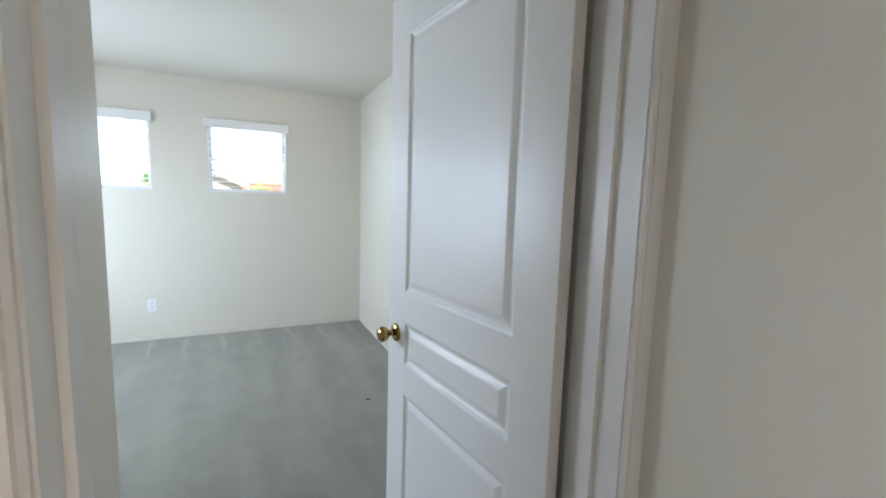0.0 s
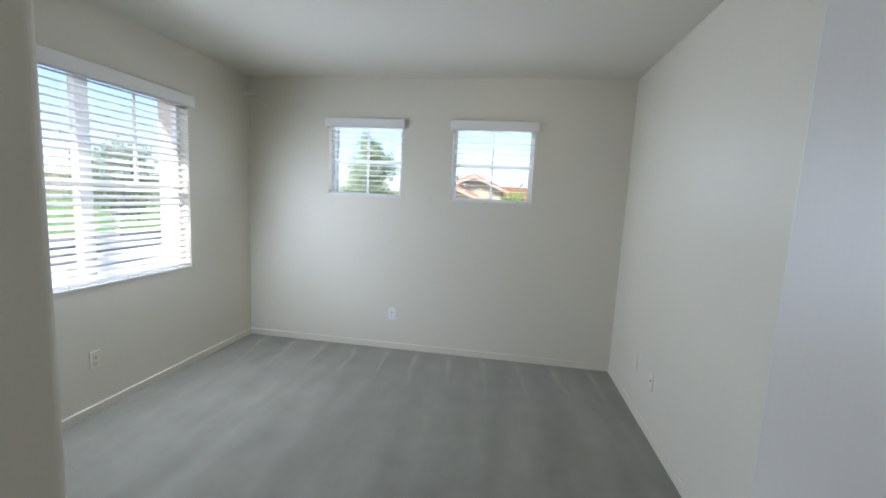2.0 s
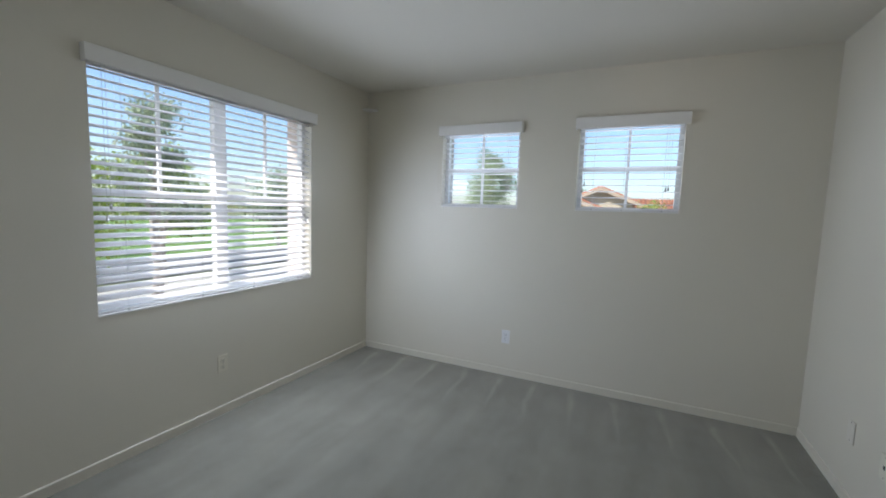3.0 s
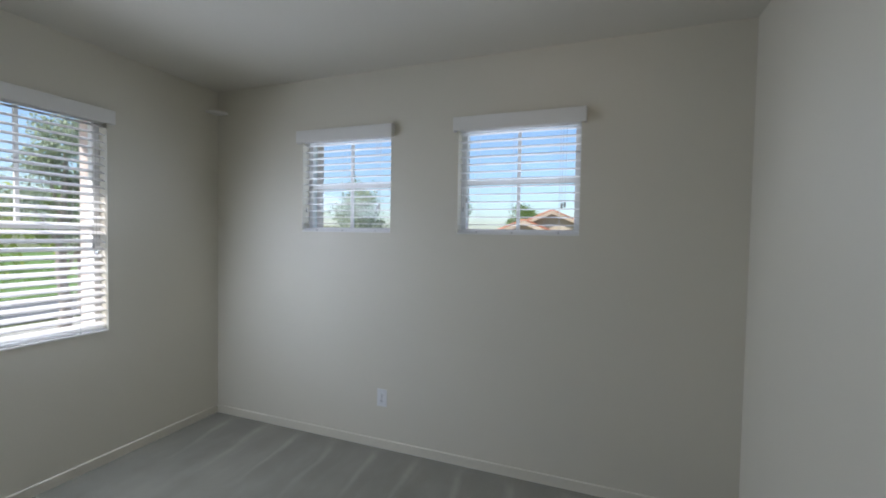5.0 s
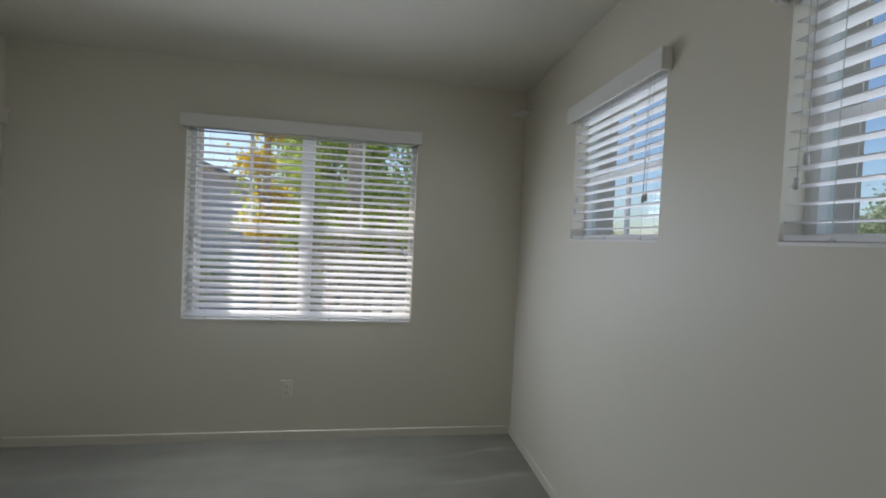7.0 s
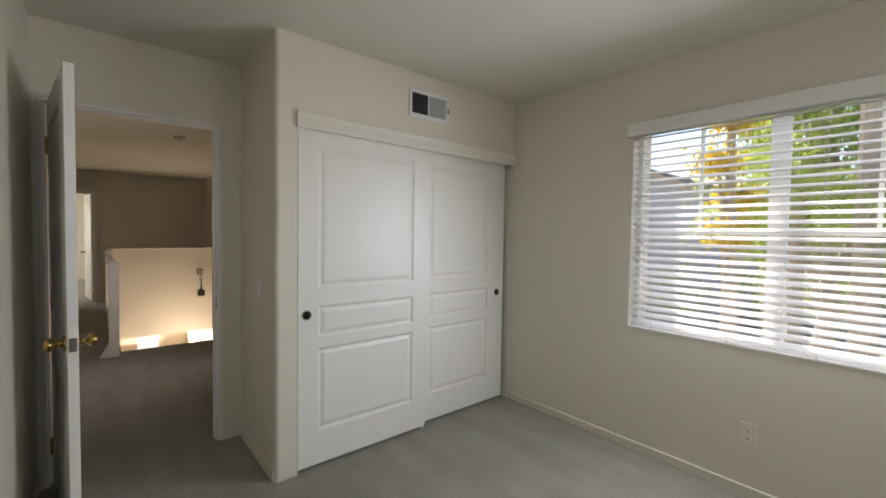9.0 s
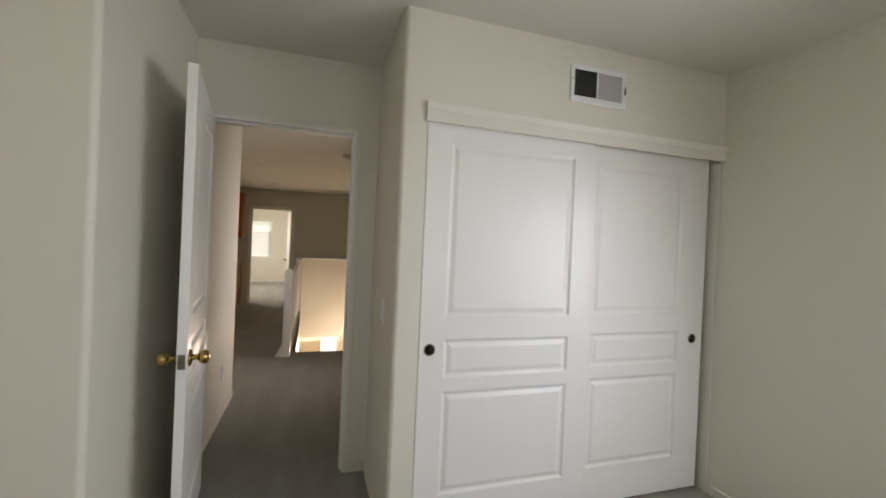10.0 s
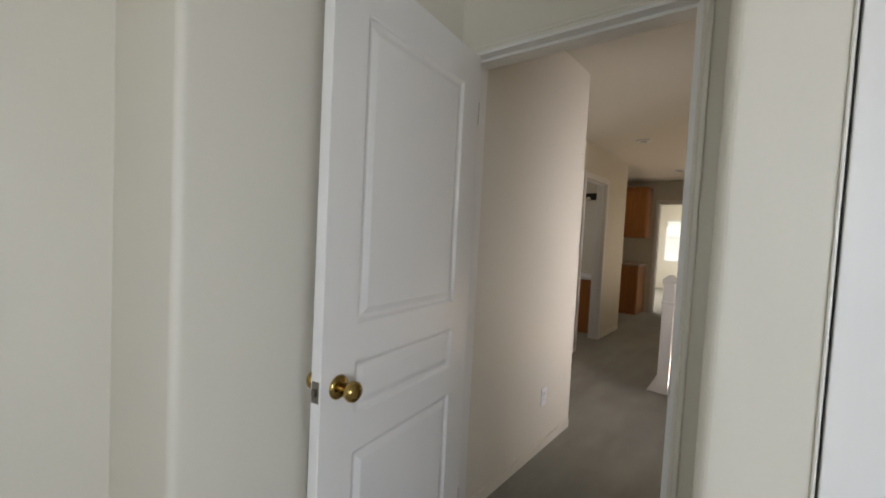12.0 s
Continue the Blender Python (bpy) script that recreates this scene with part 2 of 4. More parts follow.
# ---- mesh helpers ----
def box(bm, x0, x1, y0, y1, z0, z1, bevel=0.0, seg=2):
    vs = [bm.verts.new((x, y, z)) for z in (z0, z1) for x, y in ((x0, y0), (x1, y0), (x1, y1), (x0, y1))]
    fs = [bm.faces.new([vs[i] for i in f]) for f in ((3, 2, 1, 0), (4, 5, 6, 7), (0, 1, 5, 4), (1, 2, 6, 5), (2, 3, 7, 6), (3, 0, 4, 7))]
    if bevel:
        es = list({e for f in fs for e in f.edges})
        bmesh.ops.bevel(bm, geom=es, offset=bevel, segments=seg, affect="EDGES", profile=0.5)
    return fs


def prism(bm, pts, z0, z1):
    lo, hi = [bm.verts.new((x, y, z0)) for x, y in pts], [bm.verts.new((x, y, z1)) for x, y in pts]
    bm.faces.new(lo[::-1])
    bm.faces.new(hi)
    for i in range(len(pts)):
        j = (i + 1) % len(pts)
        bm.faces.new((lo[i], lo[j], hi[j], hi[i]))


def arc(cx, cy, r, a0, a1, n=8):
    return [(cx + r * math.cos(radians(a0 + (a1 - a0) * i / n)), cy + r * math.sin(radians(a0 + (a1 - a0) * i / n))) for i in range(n + 1)]


def lathe(bm, profile, n=24, m=Matrix(), cap=True):
    """Profile of (radius, height) turned round z, then moved by m."""
    rings = []
    for r, h in profile:
        rings.append([bm.verts.new(m @ Vector((r * math.cos(2 * math.pi * i / n), r * math.sin(2 * math.pi * i / n), h))) for i in range(n)])
    for a, b in zip(rings, rings[1:]):
        for i in range(n):
            bm.faces.new((a[i], a[(i + 1) % n], b[(i + 1) % n], b[i]))
    if cap:
        bm.faces.new(rings[0][::-1])
        bm.faces.new(rings[-1])


def tube(bm, a, b, r0, r1, n=8):
    a, b = Vector(a), Vector(b)
    q = (b - a).to_track_quat("Z", "Y").to_matrix()
    rings = [[bm.verts.new(p + q @ Vector((r * math.cos(2 * math.pi * i / n), r * math.sin(2 * math.pi * i / n), 0))) for i in range(n)] for p, r in ((a, r0), (b, r1))]
    for i in range(n):
        bm.faces.new((rings[0][i], rings[0][(i + 1) % n], rings[1][(i + 1) % n], rings[1][i]))
    bm.faces.new(rings[0][::-1])
    bm.faces.new(rings[1])


def sheet(bm, us, zs, solid, place, t0, t1):
    """A slab with square holes: cells between us and zs for which solid() holds, of thickness t0..t1; place(u, z, t) gives the point."""
    cache = {}

    def v(i, j, k):
        if (i, j, k) not in cache:
            cache[i, j, k] = bm.verts.new(place(us[i], zs[j], (t0, t1)[k]))
        return cache[i, j, k]

    full = {(i, j) for i in range(len(us) - 1) for j in range(len(zs) - 1) if solid((us[i] + us[i + 1]) / 2, (zs[j] + zs[j + 1]) / 2)}
    for i, j in full:
        bm.faces.new((v(i, j, 0), v(i + 1, j, 0), v(i + 1, j + 1, 0), v(i, j + 1, 0)))
        bm.faces.new((v(i, j, 1), v(i, j + 1, 1), v(i + 1, j + 1, 1), v(i + 1, j, 1)))
        for (di, dj), (p, q) in (((-1, 0), ((i, j), (i, j + 1))), ((1, 0), ((i + 1, j), (i + 1, j + 1))), ((0, -1), ((i, j), (i + 1, j))), ((0, 1), ((i, j + 1), (i + 1, j + 1)))):
            if (i + di, j + dj) not in full:
                bm.faces.new((v(*p, 0), v(*q, 0), v(*q, 1), v(*p, 1)))
    bmesh.ops.recalc_face_normals(bm, faces=bm.faces)


def finish(name, bm, material, smooth=False):
    bmesh.ops.recalc_face_normals(bm, faces=bm.faces)
    me = bpy.data.meshes.new(name)
    bm.to_mesh(me)
    bm.free()
    for mat in material if isinstance(material, (list, tuple)) else (material,):
        me.materials.append(mat)
    if smooth:
        for p in me.polygons:
            p.use_smooth = True
    return me


def part(name, bm, material, parent, label="", smooth=False):
    ob = new(name, finish(name, bm, material, smooth))
    ob.parent = parent
    return tagged(ob, label)


def twin(ob, parent, m=None):
    """Another piece on the same mesh."""
    o = new(ob.name.split(".")[0], ob.data)
    o.parent = parent
    if m is not None:
        o.matrix_local = m
    return o


def empty(name, m, label, category, group="", kind=""):
    ob = new(name)
    ob.empty_display_size = 0.05
    ob.matrix_world = m
    return tagged(ob, label, category, group, kind)


def structure(name, bm, material, label, category, smooth=False):
    return tagged(new(name, finish(name, bm, material, smooth)), label, category, kind="structure")


# ---- plan ----
XW, XE, YN, YC, ZC = -2.162, 1.268, 4.45, 1.208, 2.468        # west, east, north walls, closet front, ceiling
XA0, XA1, YD0, YD1, YA = -0.229, 0.762, 0.360, 0.496, 1.53     # entry alcove and door wall
DX0, DX1, DH = -0.085, 0.720, 2.05                            # clear door opening
WT, REVEAL = 0.26, 0.072                                       # outer walls' thickness; depth of the window recess
WIN_Z0, WIN_Z1 = 1.419, 2.085
WIN_A, WIN_B, WIN_C = (-1.366, -0.673), (-0.218, 0.486), (2.213, 3.687)
BIG_Z0 = 0.80
HX0, HX1 = -1.22, 1.455                                        # hall's west wall, bathroom wall
YF = -6.62                                                   # wall with the far doorway
LOW = -2.75                                                   # floor below


def inside(u, z, holes):
    return any(a < u < b and c < z < d for a, b, c, d in holes)


def wall_sheet(name, us, zs, holes, axis, t0, t1, label, mat=None):
    bm = bmesh.new()
    us = sorted(set(us) | {h[i] for h in holes for i in (0, 1)})
    zs = sorted(set(zs) | {h[i] for h in holes for i in (2, 3)})
    place = (lambda u, z, t: (u, t, z)) if axis == "y" else (lambda u, z, t: (t, u, z))
    sheet(bm, us, zs, lambda u, z: not inside(u, z, holes), place, t0, t1)
    return structure(name, bm, mat or WALL, label, "wall")


# outer walls: painted inside leaf and stucco outside leaf
holes_n = [(*WIN_A, WIN_Z0, WIN_Z1), (*WIN_B, WIN_Z0, WIN_Z1)]
wall_sheet("wall_north", [XW - 0.14, XE + 0.14], [-0.3, ZC], holes_n, "y", YN, YN + 0.14, "cream painted bedroom wall with two small windows")
wall_sheet("facade_north", [XW - WT, XE + 0.14], [-3.0, 3.0], holes_n, "y", YN + 0.14, YN + 0.24, "pink stucco outer face of the house wall", STUCCO_PINK)
holes_w = [(*WIN_C, BIG_Z0, WIN_Z1)]
wall_sheet("wall_west", [YD0, YN], [-0.3, ZC], holes_w, "x", XW, XW - 0.14, "cream painted bedroom wall with a wide window")
wall_sheet("facade_west", [YD0, YN + 0.14], [-3.0, 3.0], holes_w, "x", XW - 0.14, XW - WT, "pink stucco outer face beside the wide window", STUCCO_PINK)
bm = bmesh.new()
box(bm, XW - 0.72, XW - WT - 0.002, YD0 + 0.02, YN + 0.5, 2.62, 2.80)
structure("eave_west", bm, STUCCO_PINK, "stucco boxed eave above the wide window", "eave")
bm = bmesh.new()
box(bm, XE, XE + 0.14, YA, YN, -0.3, ZC)
structure("wall_east", bm, WALL, "plain cream painted bedroom wall", "wall")
bm = bmesh.new()
R = 0.022
prism(bm, [(HX1, -0.981), (HX1, YA), *arc(XA1 + R, YA - R, R, 90, 180), *arc(XA1 + R, -0.981 + R, R, 180, 270)], -0.3, ZC)
structure("wall_entry_east", bm, WALL, "cream painted wall beside the entry with rounded corners", "wall")
bm = bmesh.new()
prism(bm, [(XA0 - 0.12, YD0), (XA0, YD0), *arc(XA0 - R, YC - R, R, 0, 90), (XA0 - 0.12, YC)], -0.3, ZC)
structure("wall_closet_side", bm, WALL, "cream painted closet side wall with a rounded corner", "wall")
bm = bmesh.new()
box(bm, XW, XA0 - 0.12, YC - 0.115, YC, 2.0, ZC)
structure("wall_closet_header", bm, WALL, "cream painted wall above the closet doors", "wall")
bm = bmesh.new()
box(bm, XW, XA0 - 0.12, YD0, YD1, -0.3, ZC)
structure("wall_closet_back", bm, WALL, "plain back wall inside the closet", "wall")
wall_sheet("wall_door", [XA0, XA1], [0, ZC], [(DX0 - 0.02, DX1 + 0.02, -1, DH + 0.02)], "y", YD0, YD1, "cream painted wall with the bedroom doorway")

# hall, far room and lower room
# Both openings are added, unseen, to hold the stair and hall fill lamps.
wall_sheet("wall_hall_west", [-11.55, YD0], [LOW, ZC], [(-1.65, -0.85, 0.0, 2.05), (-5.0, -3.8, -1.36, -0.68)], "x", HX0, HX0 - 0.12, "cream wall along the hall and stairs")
BATH = (-3.66, -2.90)
wall_sheet("wall_bathroom", [-4.585, -0.981], [-0.3, ZC], [(BATH[0] - 0.02, BATH[1] + 0.02, -0.3, 2.07)], "x", HX1, HX1 + 0.12, "cream hall wall with the bathroom doorway")
bm = bmesh.new()
box(bm, HX1 + 0.12, 2.9, -4.585, -4.465, 0, ZC)
structure("wall_niche_north", bm, WALL, "cream wall beside the cabinet niche", "wall")
bm = bmesh.new()
box(bm, HX1 + 0.12, 2.9, -2.4, -2.28, 0, ZC)
structure("wall_bath_inner", bm, WALL, "pale wall inside the bathroom", "wall")
# Added room, unseen: closes off the hall lamp's doorway and keeps sun out.
bm = bmesh.new()
sheet(bm, [-3.0, -2.9, HX0 - 0.12], [-2.4, -2.3, 0.25, 0.36], lambda x, y: x < -2.9 or y < -2.3 or y > 0.25, lambda u, v, t: (u, v, t), LOW, ZC)
structure("wall_fill_room", bm, WALL, "plain walls of an added unseen room beside the hall", "wall")
FAR = (0.59, 1.405)
wall_sheet("wall_far", [HX0, 2.9], [-0.3, ZC], [(FAR[0] - 0.02, FAR[1] + 0.02, -0.3, 2.07)], "y", YF, YF - 0.12, "cream wall with the far bedroom doorway")
FWIN = (1.42, 2.15, 0.80, 1.97)
wall_sheet("wall_far_room_south", [HX0, 2.9], [0, ZC], [FWIN], "y", -11.4, -11.55, "cream far bedroom wall with one window")
# Neither opening is seen; both are added for the far room and bathroom lamps.
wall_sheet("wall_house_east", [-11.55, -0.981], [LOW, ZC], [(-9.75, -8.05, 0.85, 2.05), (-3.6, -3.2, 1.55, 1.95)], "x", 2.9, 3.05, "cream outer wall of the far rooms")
bm = bmesh.new()
box(bm, HX0, 0.325, -5.60, -5.50, -0.525, 1.03)
structure("wall_stair_guard", bm, WALL, "low cream guard wall behind the stairwell", "wall")
bm = bmesh.new()
box(bm, HX0, 0.36, -5.62, -5.48, 1.03, 1.06, 0.006)
structure("trim_guard_cap", bm, TRIM, "white wooden cap on the low guard wall", "trim")
bm = bmesh.new()
box(bm, 0.325, 0.45, -5.50, -2.37, LOW, -0.02)
structure("wall_stair_side", bm, WALL, "cream stairwell side wall below the railing", "wall")
wall_sheet("wall_lower_south", [HX0, 2.9], [LOW, -0.3], [(-0.62, -0.18, -2.0, -1.0)], "y", -9.0, -9.12, "cream lower room wall with a bright window")

# floors: carpet above, slab below
bm = bmesh.new()
xs, ys = [XW - 0.02, HX0 - 0.02, 0.325, XE + 0.02, 2.9], [-11.55, -5.55, -2.37, YD0 + 0.02, YN + 0.02]


def carpeted(x, y):
    if y > YD0 + 0.02:
        return x < XE + 0.02
    if x < HX0 - 0.02:
        return -2.37 < y and x > XW - 0.02
    return not (x < 0.325 and -5.55 < y < -2.37)


sheet(bm, xs, ys, carpeted, lambda u, v, t: (u, v, t), -0.30, 0.0)
structure("floor", bm, CARPET, "grey cut-pile carpet with vacuum strokes", "floor")
bm = bmesh.new()
box(bm, HX0, 2.9, -11.55, 0.36, LOW - 0.1, LOW)
structure("floor_lower", bm, surface("lower_floor_tile", (0.50, 0.36, 0.22), 0.4, var=0.1), "tan floor of the storey below", "floor")
bm = bmesh.new()
box(bm, XW - WT, XE + WT, YD0, YN + WT, ZC, ZC + 0.15)
structure("ceiling", bm, CEIL, "off-white textured bedroom ceiling", "ceiling")
bm = bmesh.new()
box(bm, -3.0, 3.05, -11.55, YD0, ZC, ZC + 0.15)
structure("ceiling_hall", bm, CEIL, "off-white textured hall ceiling", "ceiling")


# ---- trim ----
def skirting(name, x0, y0, x1, y1, nx, ny, h=0.058, t=0.010):
    """A board along a wall from (x0, y0) to (x1, y1), standing out towards (nx, ny), with an eased top."""
    bm = bmesh.new()
    prof = [(0, 0), (t, 0), (t, h - 0.006), (t * 0.85, h - 0.002), (t * 0.6, h), (0, h)]
    a, b = ([bm.verts.new((x + nx * p, y + ny * p, z)) for p, z in prof] for x, y in ((x0, y0), (x1, y1)))
    for i in range(len(prof)):
        j = (i + 1) % len(prof)
        bm.faces.new((a[i], a[j], b[j], b[i]))
    bm.faces.new(a)
    bm.faces.new(b[::-1])
    return structure(name, bm, WALL, "low cream-white baseboard along the carpet", "baseboard")


skirting("baseboard", XW, YN, XE, YN, 0, -1)
skirting("baseboard", XW, YC + 0.02, XW, YN - 0.013, 1, 0)
skirting("baseboard", XE, YA, XE, YN - 0.013, -1, 0)
skirting("baseboard", XA1 + 0.02, YA, XE - 0.013, YA, 0, 1)
skirting("baseboard", XA1, YD1, XA1, YA - 0.02, -1, 0)
skirting("baseboard", XA0, YD1, XA0, YC - 0.02, 1, 0)
skirting("baseboard", XA0 + 0.013, YD1, DX0 - 0.04, YD1, 0, 1)
skirting("baseboard", XA1, -0.95, XA1, YD0 - 0.02, -1, 0)
skirting("baseboard", HX1, BATH[0] - 0.07, HX1, -4.575, -1, 0)
skirting("baseboard", HX1, BATH[1] + 0.07, HX1, -0.97, -1, 0)


def casing_profile(w):
    return [(0, 0), (0, 0.010), (0.006, 0.014), (0.012, 0.011), (w * 0.45, 0.015), (w - 0.012, 0.019), (w - 0.003, 0.019), (w, 0.015), (w, 0)]


def casing(name, x0, x1, h, place, w=0.062, label="white moulded door casing", mat=None):
    """Moulded trim round an opening from x0 to x1 and up to h; place(u, z, out) gives the point."""
    bm = bmesh.new()
    prof = casing_profile(w)
    paths = []
    for k, (d, o) in enumerate(prof):
        paths.append([bm.verts.new(place(*p, o)) for p in ((x0 - d, 0), (x0 - d, h + d), (x1 + d, h + d), (x1 + d, 0))])
    for a, b in zip(paths, paths[1:]):
        for i in range(3):
            bm.faces.new((a[i], a[i + 1], b[i + 1], b[i]))
    return structure(name, bm, mat or TRIM, label, "trim")


casing("trim_door_hall", DX0 - 0.004, DX1 + 0.004, DH + 0.004, lambda u, z, o: (u, YD0 - o, z))
casing("trim_door_room", DX0 - 0.012, DX1 + 0.012, DH + 0.012, lambda u, z, o: (u, YD1 + o * 0.45, z), w=0.026, label="narrow cream trim round the bedroom doorway", mat=CREAM)
casing("trim_far", *FAR, 2.05, lambda u, z, o: (u, YF + o, z))
casing("trim_bathroom", *BATH, 2.05, lambda u, z, o: (HX1 - o, u, z))


def jamb(name, x0, x1, h, place, d0, d1, stop):
    """Lining boards of a doorway with stops; place(u, d, z) gives the point, d0..d1 is the wall's depth."""
    bm = bmesh.new()

    def slab(u0, u1, e0, e1, z0, z1):
        vs = [bm.verts.new(place(u, d, z)) for z in (z0, z1) for u, d in ((u0, e0), (u1, e0), (u1, e1), (u0, e1))]
        for f in ((3, 2, 1, 0), (4, 5, 6, 7), (0, 1, 5, 4), (1, 2, 6, 5), (2, 3, 7, 6), (3, 0, 4, 7)):
            bm.faces.new([vs[i] for i in f])
    slab(x0 - 0.019, x0, d0, d1, 0, h + 0.019)
    slab(x1, x1 + 0.019, d0, d1, 0, h + 0.019)
    slab(x0, x1, d0, d1, h, h + 0.019)
    s0, s1 = stop
    slab(x0, x0 + 0.011, s0, s1, 0, h)
    slab(x1 - 0.011, x1, s0, s1, 0, h)
    slab(x0 + 0.011, x1 - 0.011, s0, s1, h - 0.011, h)
    return structure(name, bm, TRIM, "white painted doorway lining with stops", "trim")


entry_jamb = jamb("trim_entry_lining", DX0, DX1, DH, lambda u, d, z: (u, d, z), YD0 - 0.002, YD1 + 0.002, (YD0 + 0.055, YD0 + 0.095))
jamb("trim_far_lining", *FAR, 2.05, lambda u, d, z: (u, d, z), YF - 0.122, YF + 0.002, (YF - 0.05, YF - 0.02))
jamb("trim_bath_lining", *BATH, 2.05, lambda u, d, z: (d, u, z), HX1 - 0.002, HX1 + 0.122, (HX1 + 0.04, HX1 + 0.07))


# ---- windows and blinds ----
def window(name, u0, u1, z0, z1, place, bars, label):
    """Window in a recess. place(u, d, z): d is the depth outwards from the inner wall face. bars: (u, v, from z, to z, half-width) uprights and rails."""
    w = empty(name, Matrix(), label, "window", kind="structure")
    g0, g1 = REVEAL, REVEAL + 0.05

    def slab(bm, a0, a1, d0, d1, b0, b1):
        vs = [bm.verts.new(place(u, d, z)) for z in (b0, b1) for u, d in ((a0, d0), (a1, d0), (a1, d1), (a0, d1))]
        for f in ((3, 2, 1, 0), (4, 5, 6, 7), (0, 1, 5, 4), (1, 2, 6, 5), (2, 3, 7, 6), (3, 0, 4, 7)):
            bm.faces.new([vs[i] for i in f])
    fw = 0.032
    bm = bmesh.new()
    slab(bm, u0, u0 + fw, g0, g1, z0, z1)
    slab(bm, u1 - fw, u1, g0, g1, z0, z1)
    slab(bm, u0 + fw, u1 - fw, g0, g1, z0, z0 + fw)
    slab(bm, u0 + fw, u1 - fw, g0, g1, z1 - fw, z1)
    part("window_frame", bm, VINYL, w, "white vinyl window frame")
    for kind, a0, a1, b0, b1, thick in bars:
        bm = bmesh.new()
        slab(bm, a0, a1, g0 + 0.025 - thick, g0 + 0.025 + thick, b0, b1)
        part(kind, bm, VINYL, w)
    bm = bmesh.new()
    slab(bm, u0 + fw * 0.5, u1 - fw * 0.5, g0 + 0.027, g0 + 0.031, z0 + fw * 0.5, z1 - fw * 0.5)
    pane = part("pane", bm, GLASS, w, "clear window glass")
    pane.visible_shadow = False
    bm = bmesh.new()
    slab(bm, u0 + 0.001, u1 - 0.001, -0.004, g0, z0 - 0.001, z0 + 0.008)
    part("window_sill", bm, TRIM, w, "white painted sill")
    return w


zm = 1.735


def small_bars(a, b):
    m = (a + b) / 2
    return [("meeting_rail", a + 0.032, b - 0.032, zm - 0.013, zm + 0.013, 0.018),
            ("muntin", m - 0.010, m + 0.010, WIN_Z0 + 0.032, zm - 0.013, 0.008), ("muntin", m - 0.010, m + 0.010, zm + 0.013, WIN_Z1 - 0.032, 0.008)]


place_n = lambda u, d, z: (u, YN + d, z)
place_w = lambda u, d, z: (XW - d, u, z)
window("window_1", *WIN_A, WIN_Z0, WIN_Z1, place_n, small_bars(*WIN_A), "small square window with a four-part grid")
window("window_2", *WIN_B, WIN_Z0, WIN_Z1, place_n, small_bars(*WIN_B), "small square window with a four-part grid")
ym, zb = sum(WIN_C) / 2, 1.42
window("window_3", *WIN_C, BIG_Z0, WIN_Z1, place_w,
       [("mullion", ym - 0.04, ym + 0.04, BIG_Z0 + 0.032, WIN_Z1 - 0.032, 0.024)]
       + [("meeting_rail", a, b, zb - 0.014, zb + 0.014, 0.018) for a, b in ((WIN_C[0] + 0.032, ym - 0.04), (ym + 0.04, WIN_C[1] - 0.032))]
       + [("muntin", c - 0.009, c + 0.009, zb + 0.014, WIN_Z1 - 0.032, 0.008) for c in ((WIN_C[0] + ym) / 2, (WIN_C[1] + ym) / 2)],
       "wide double window with divided upper panes")


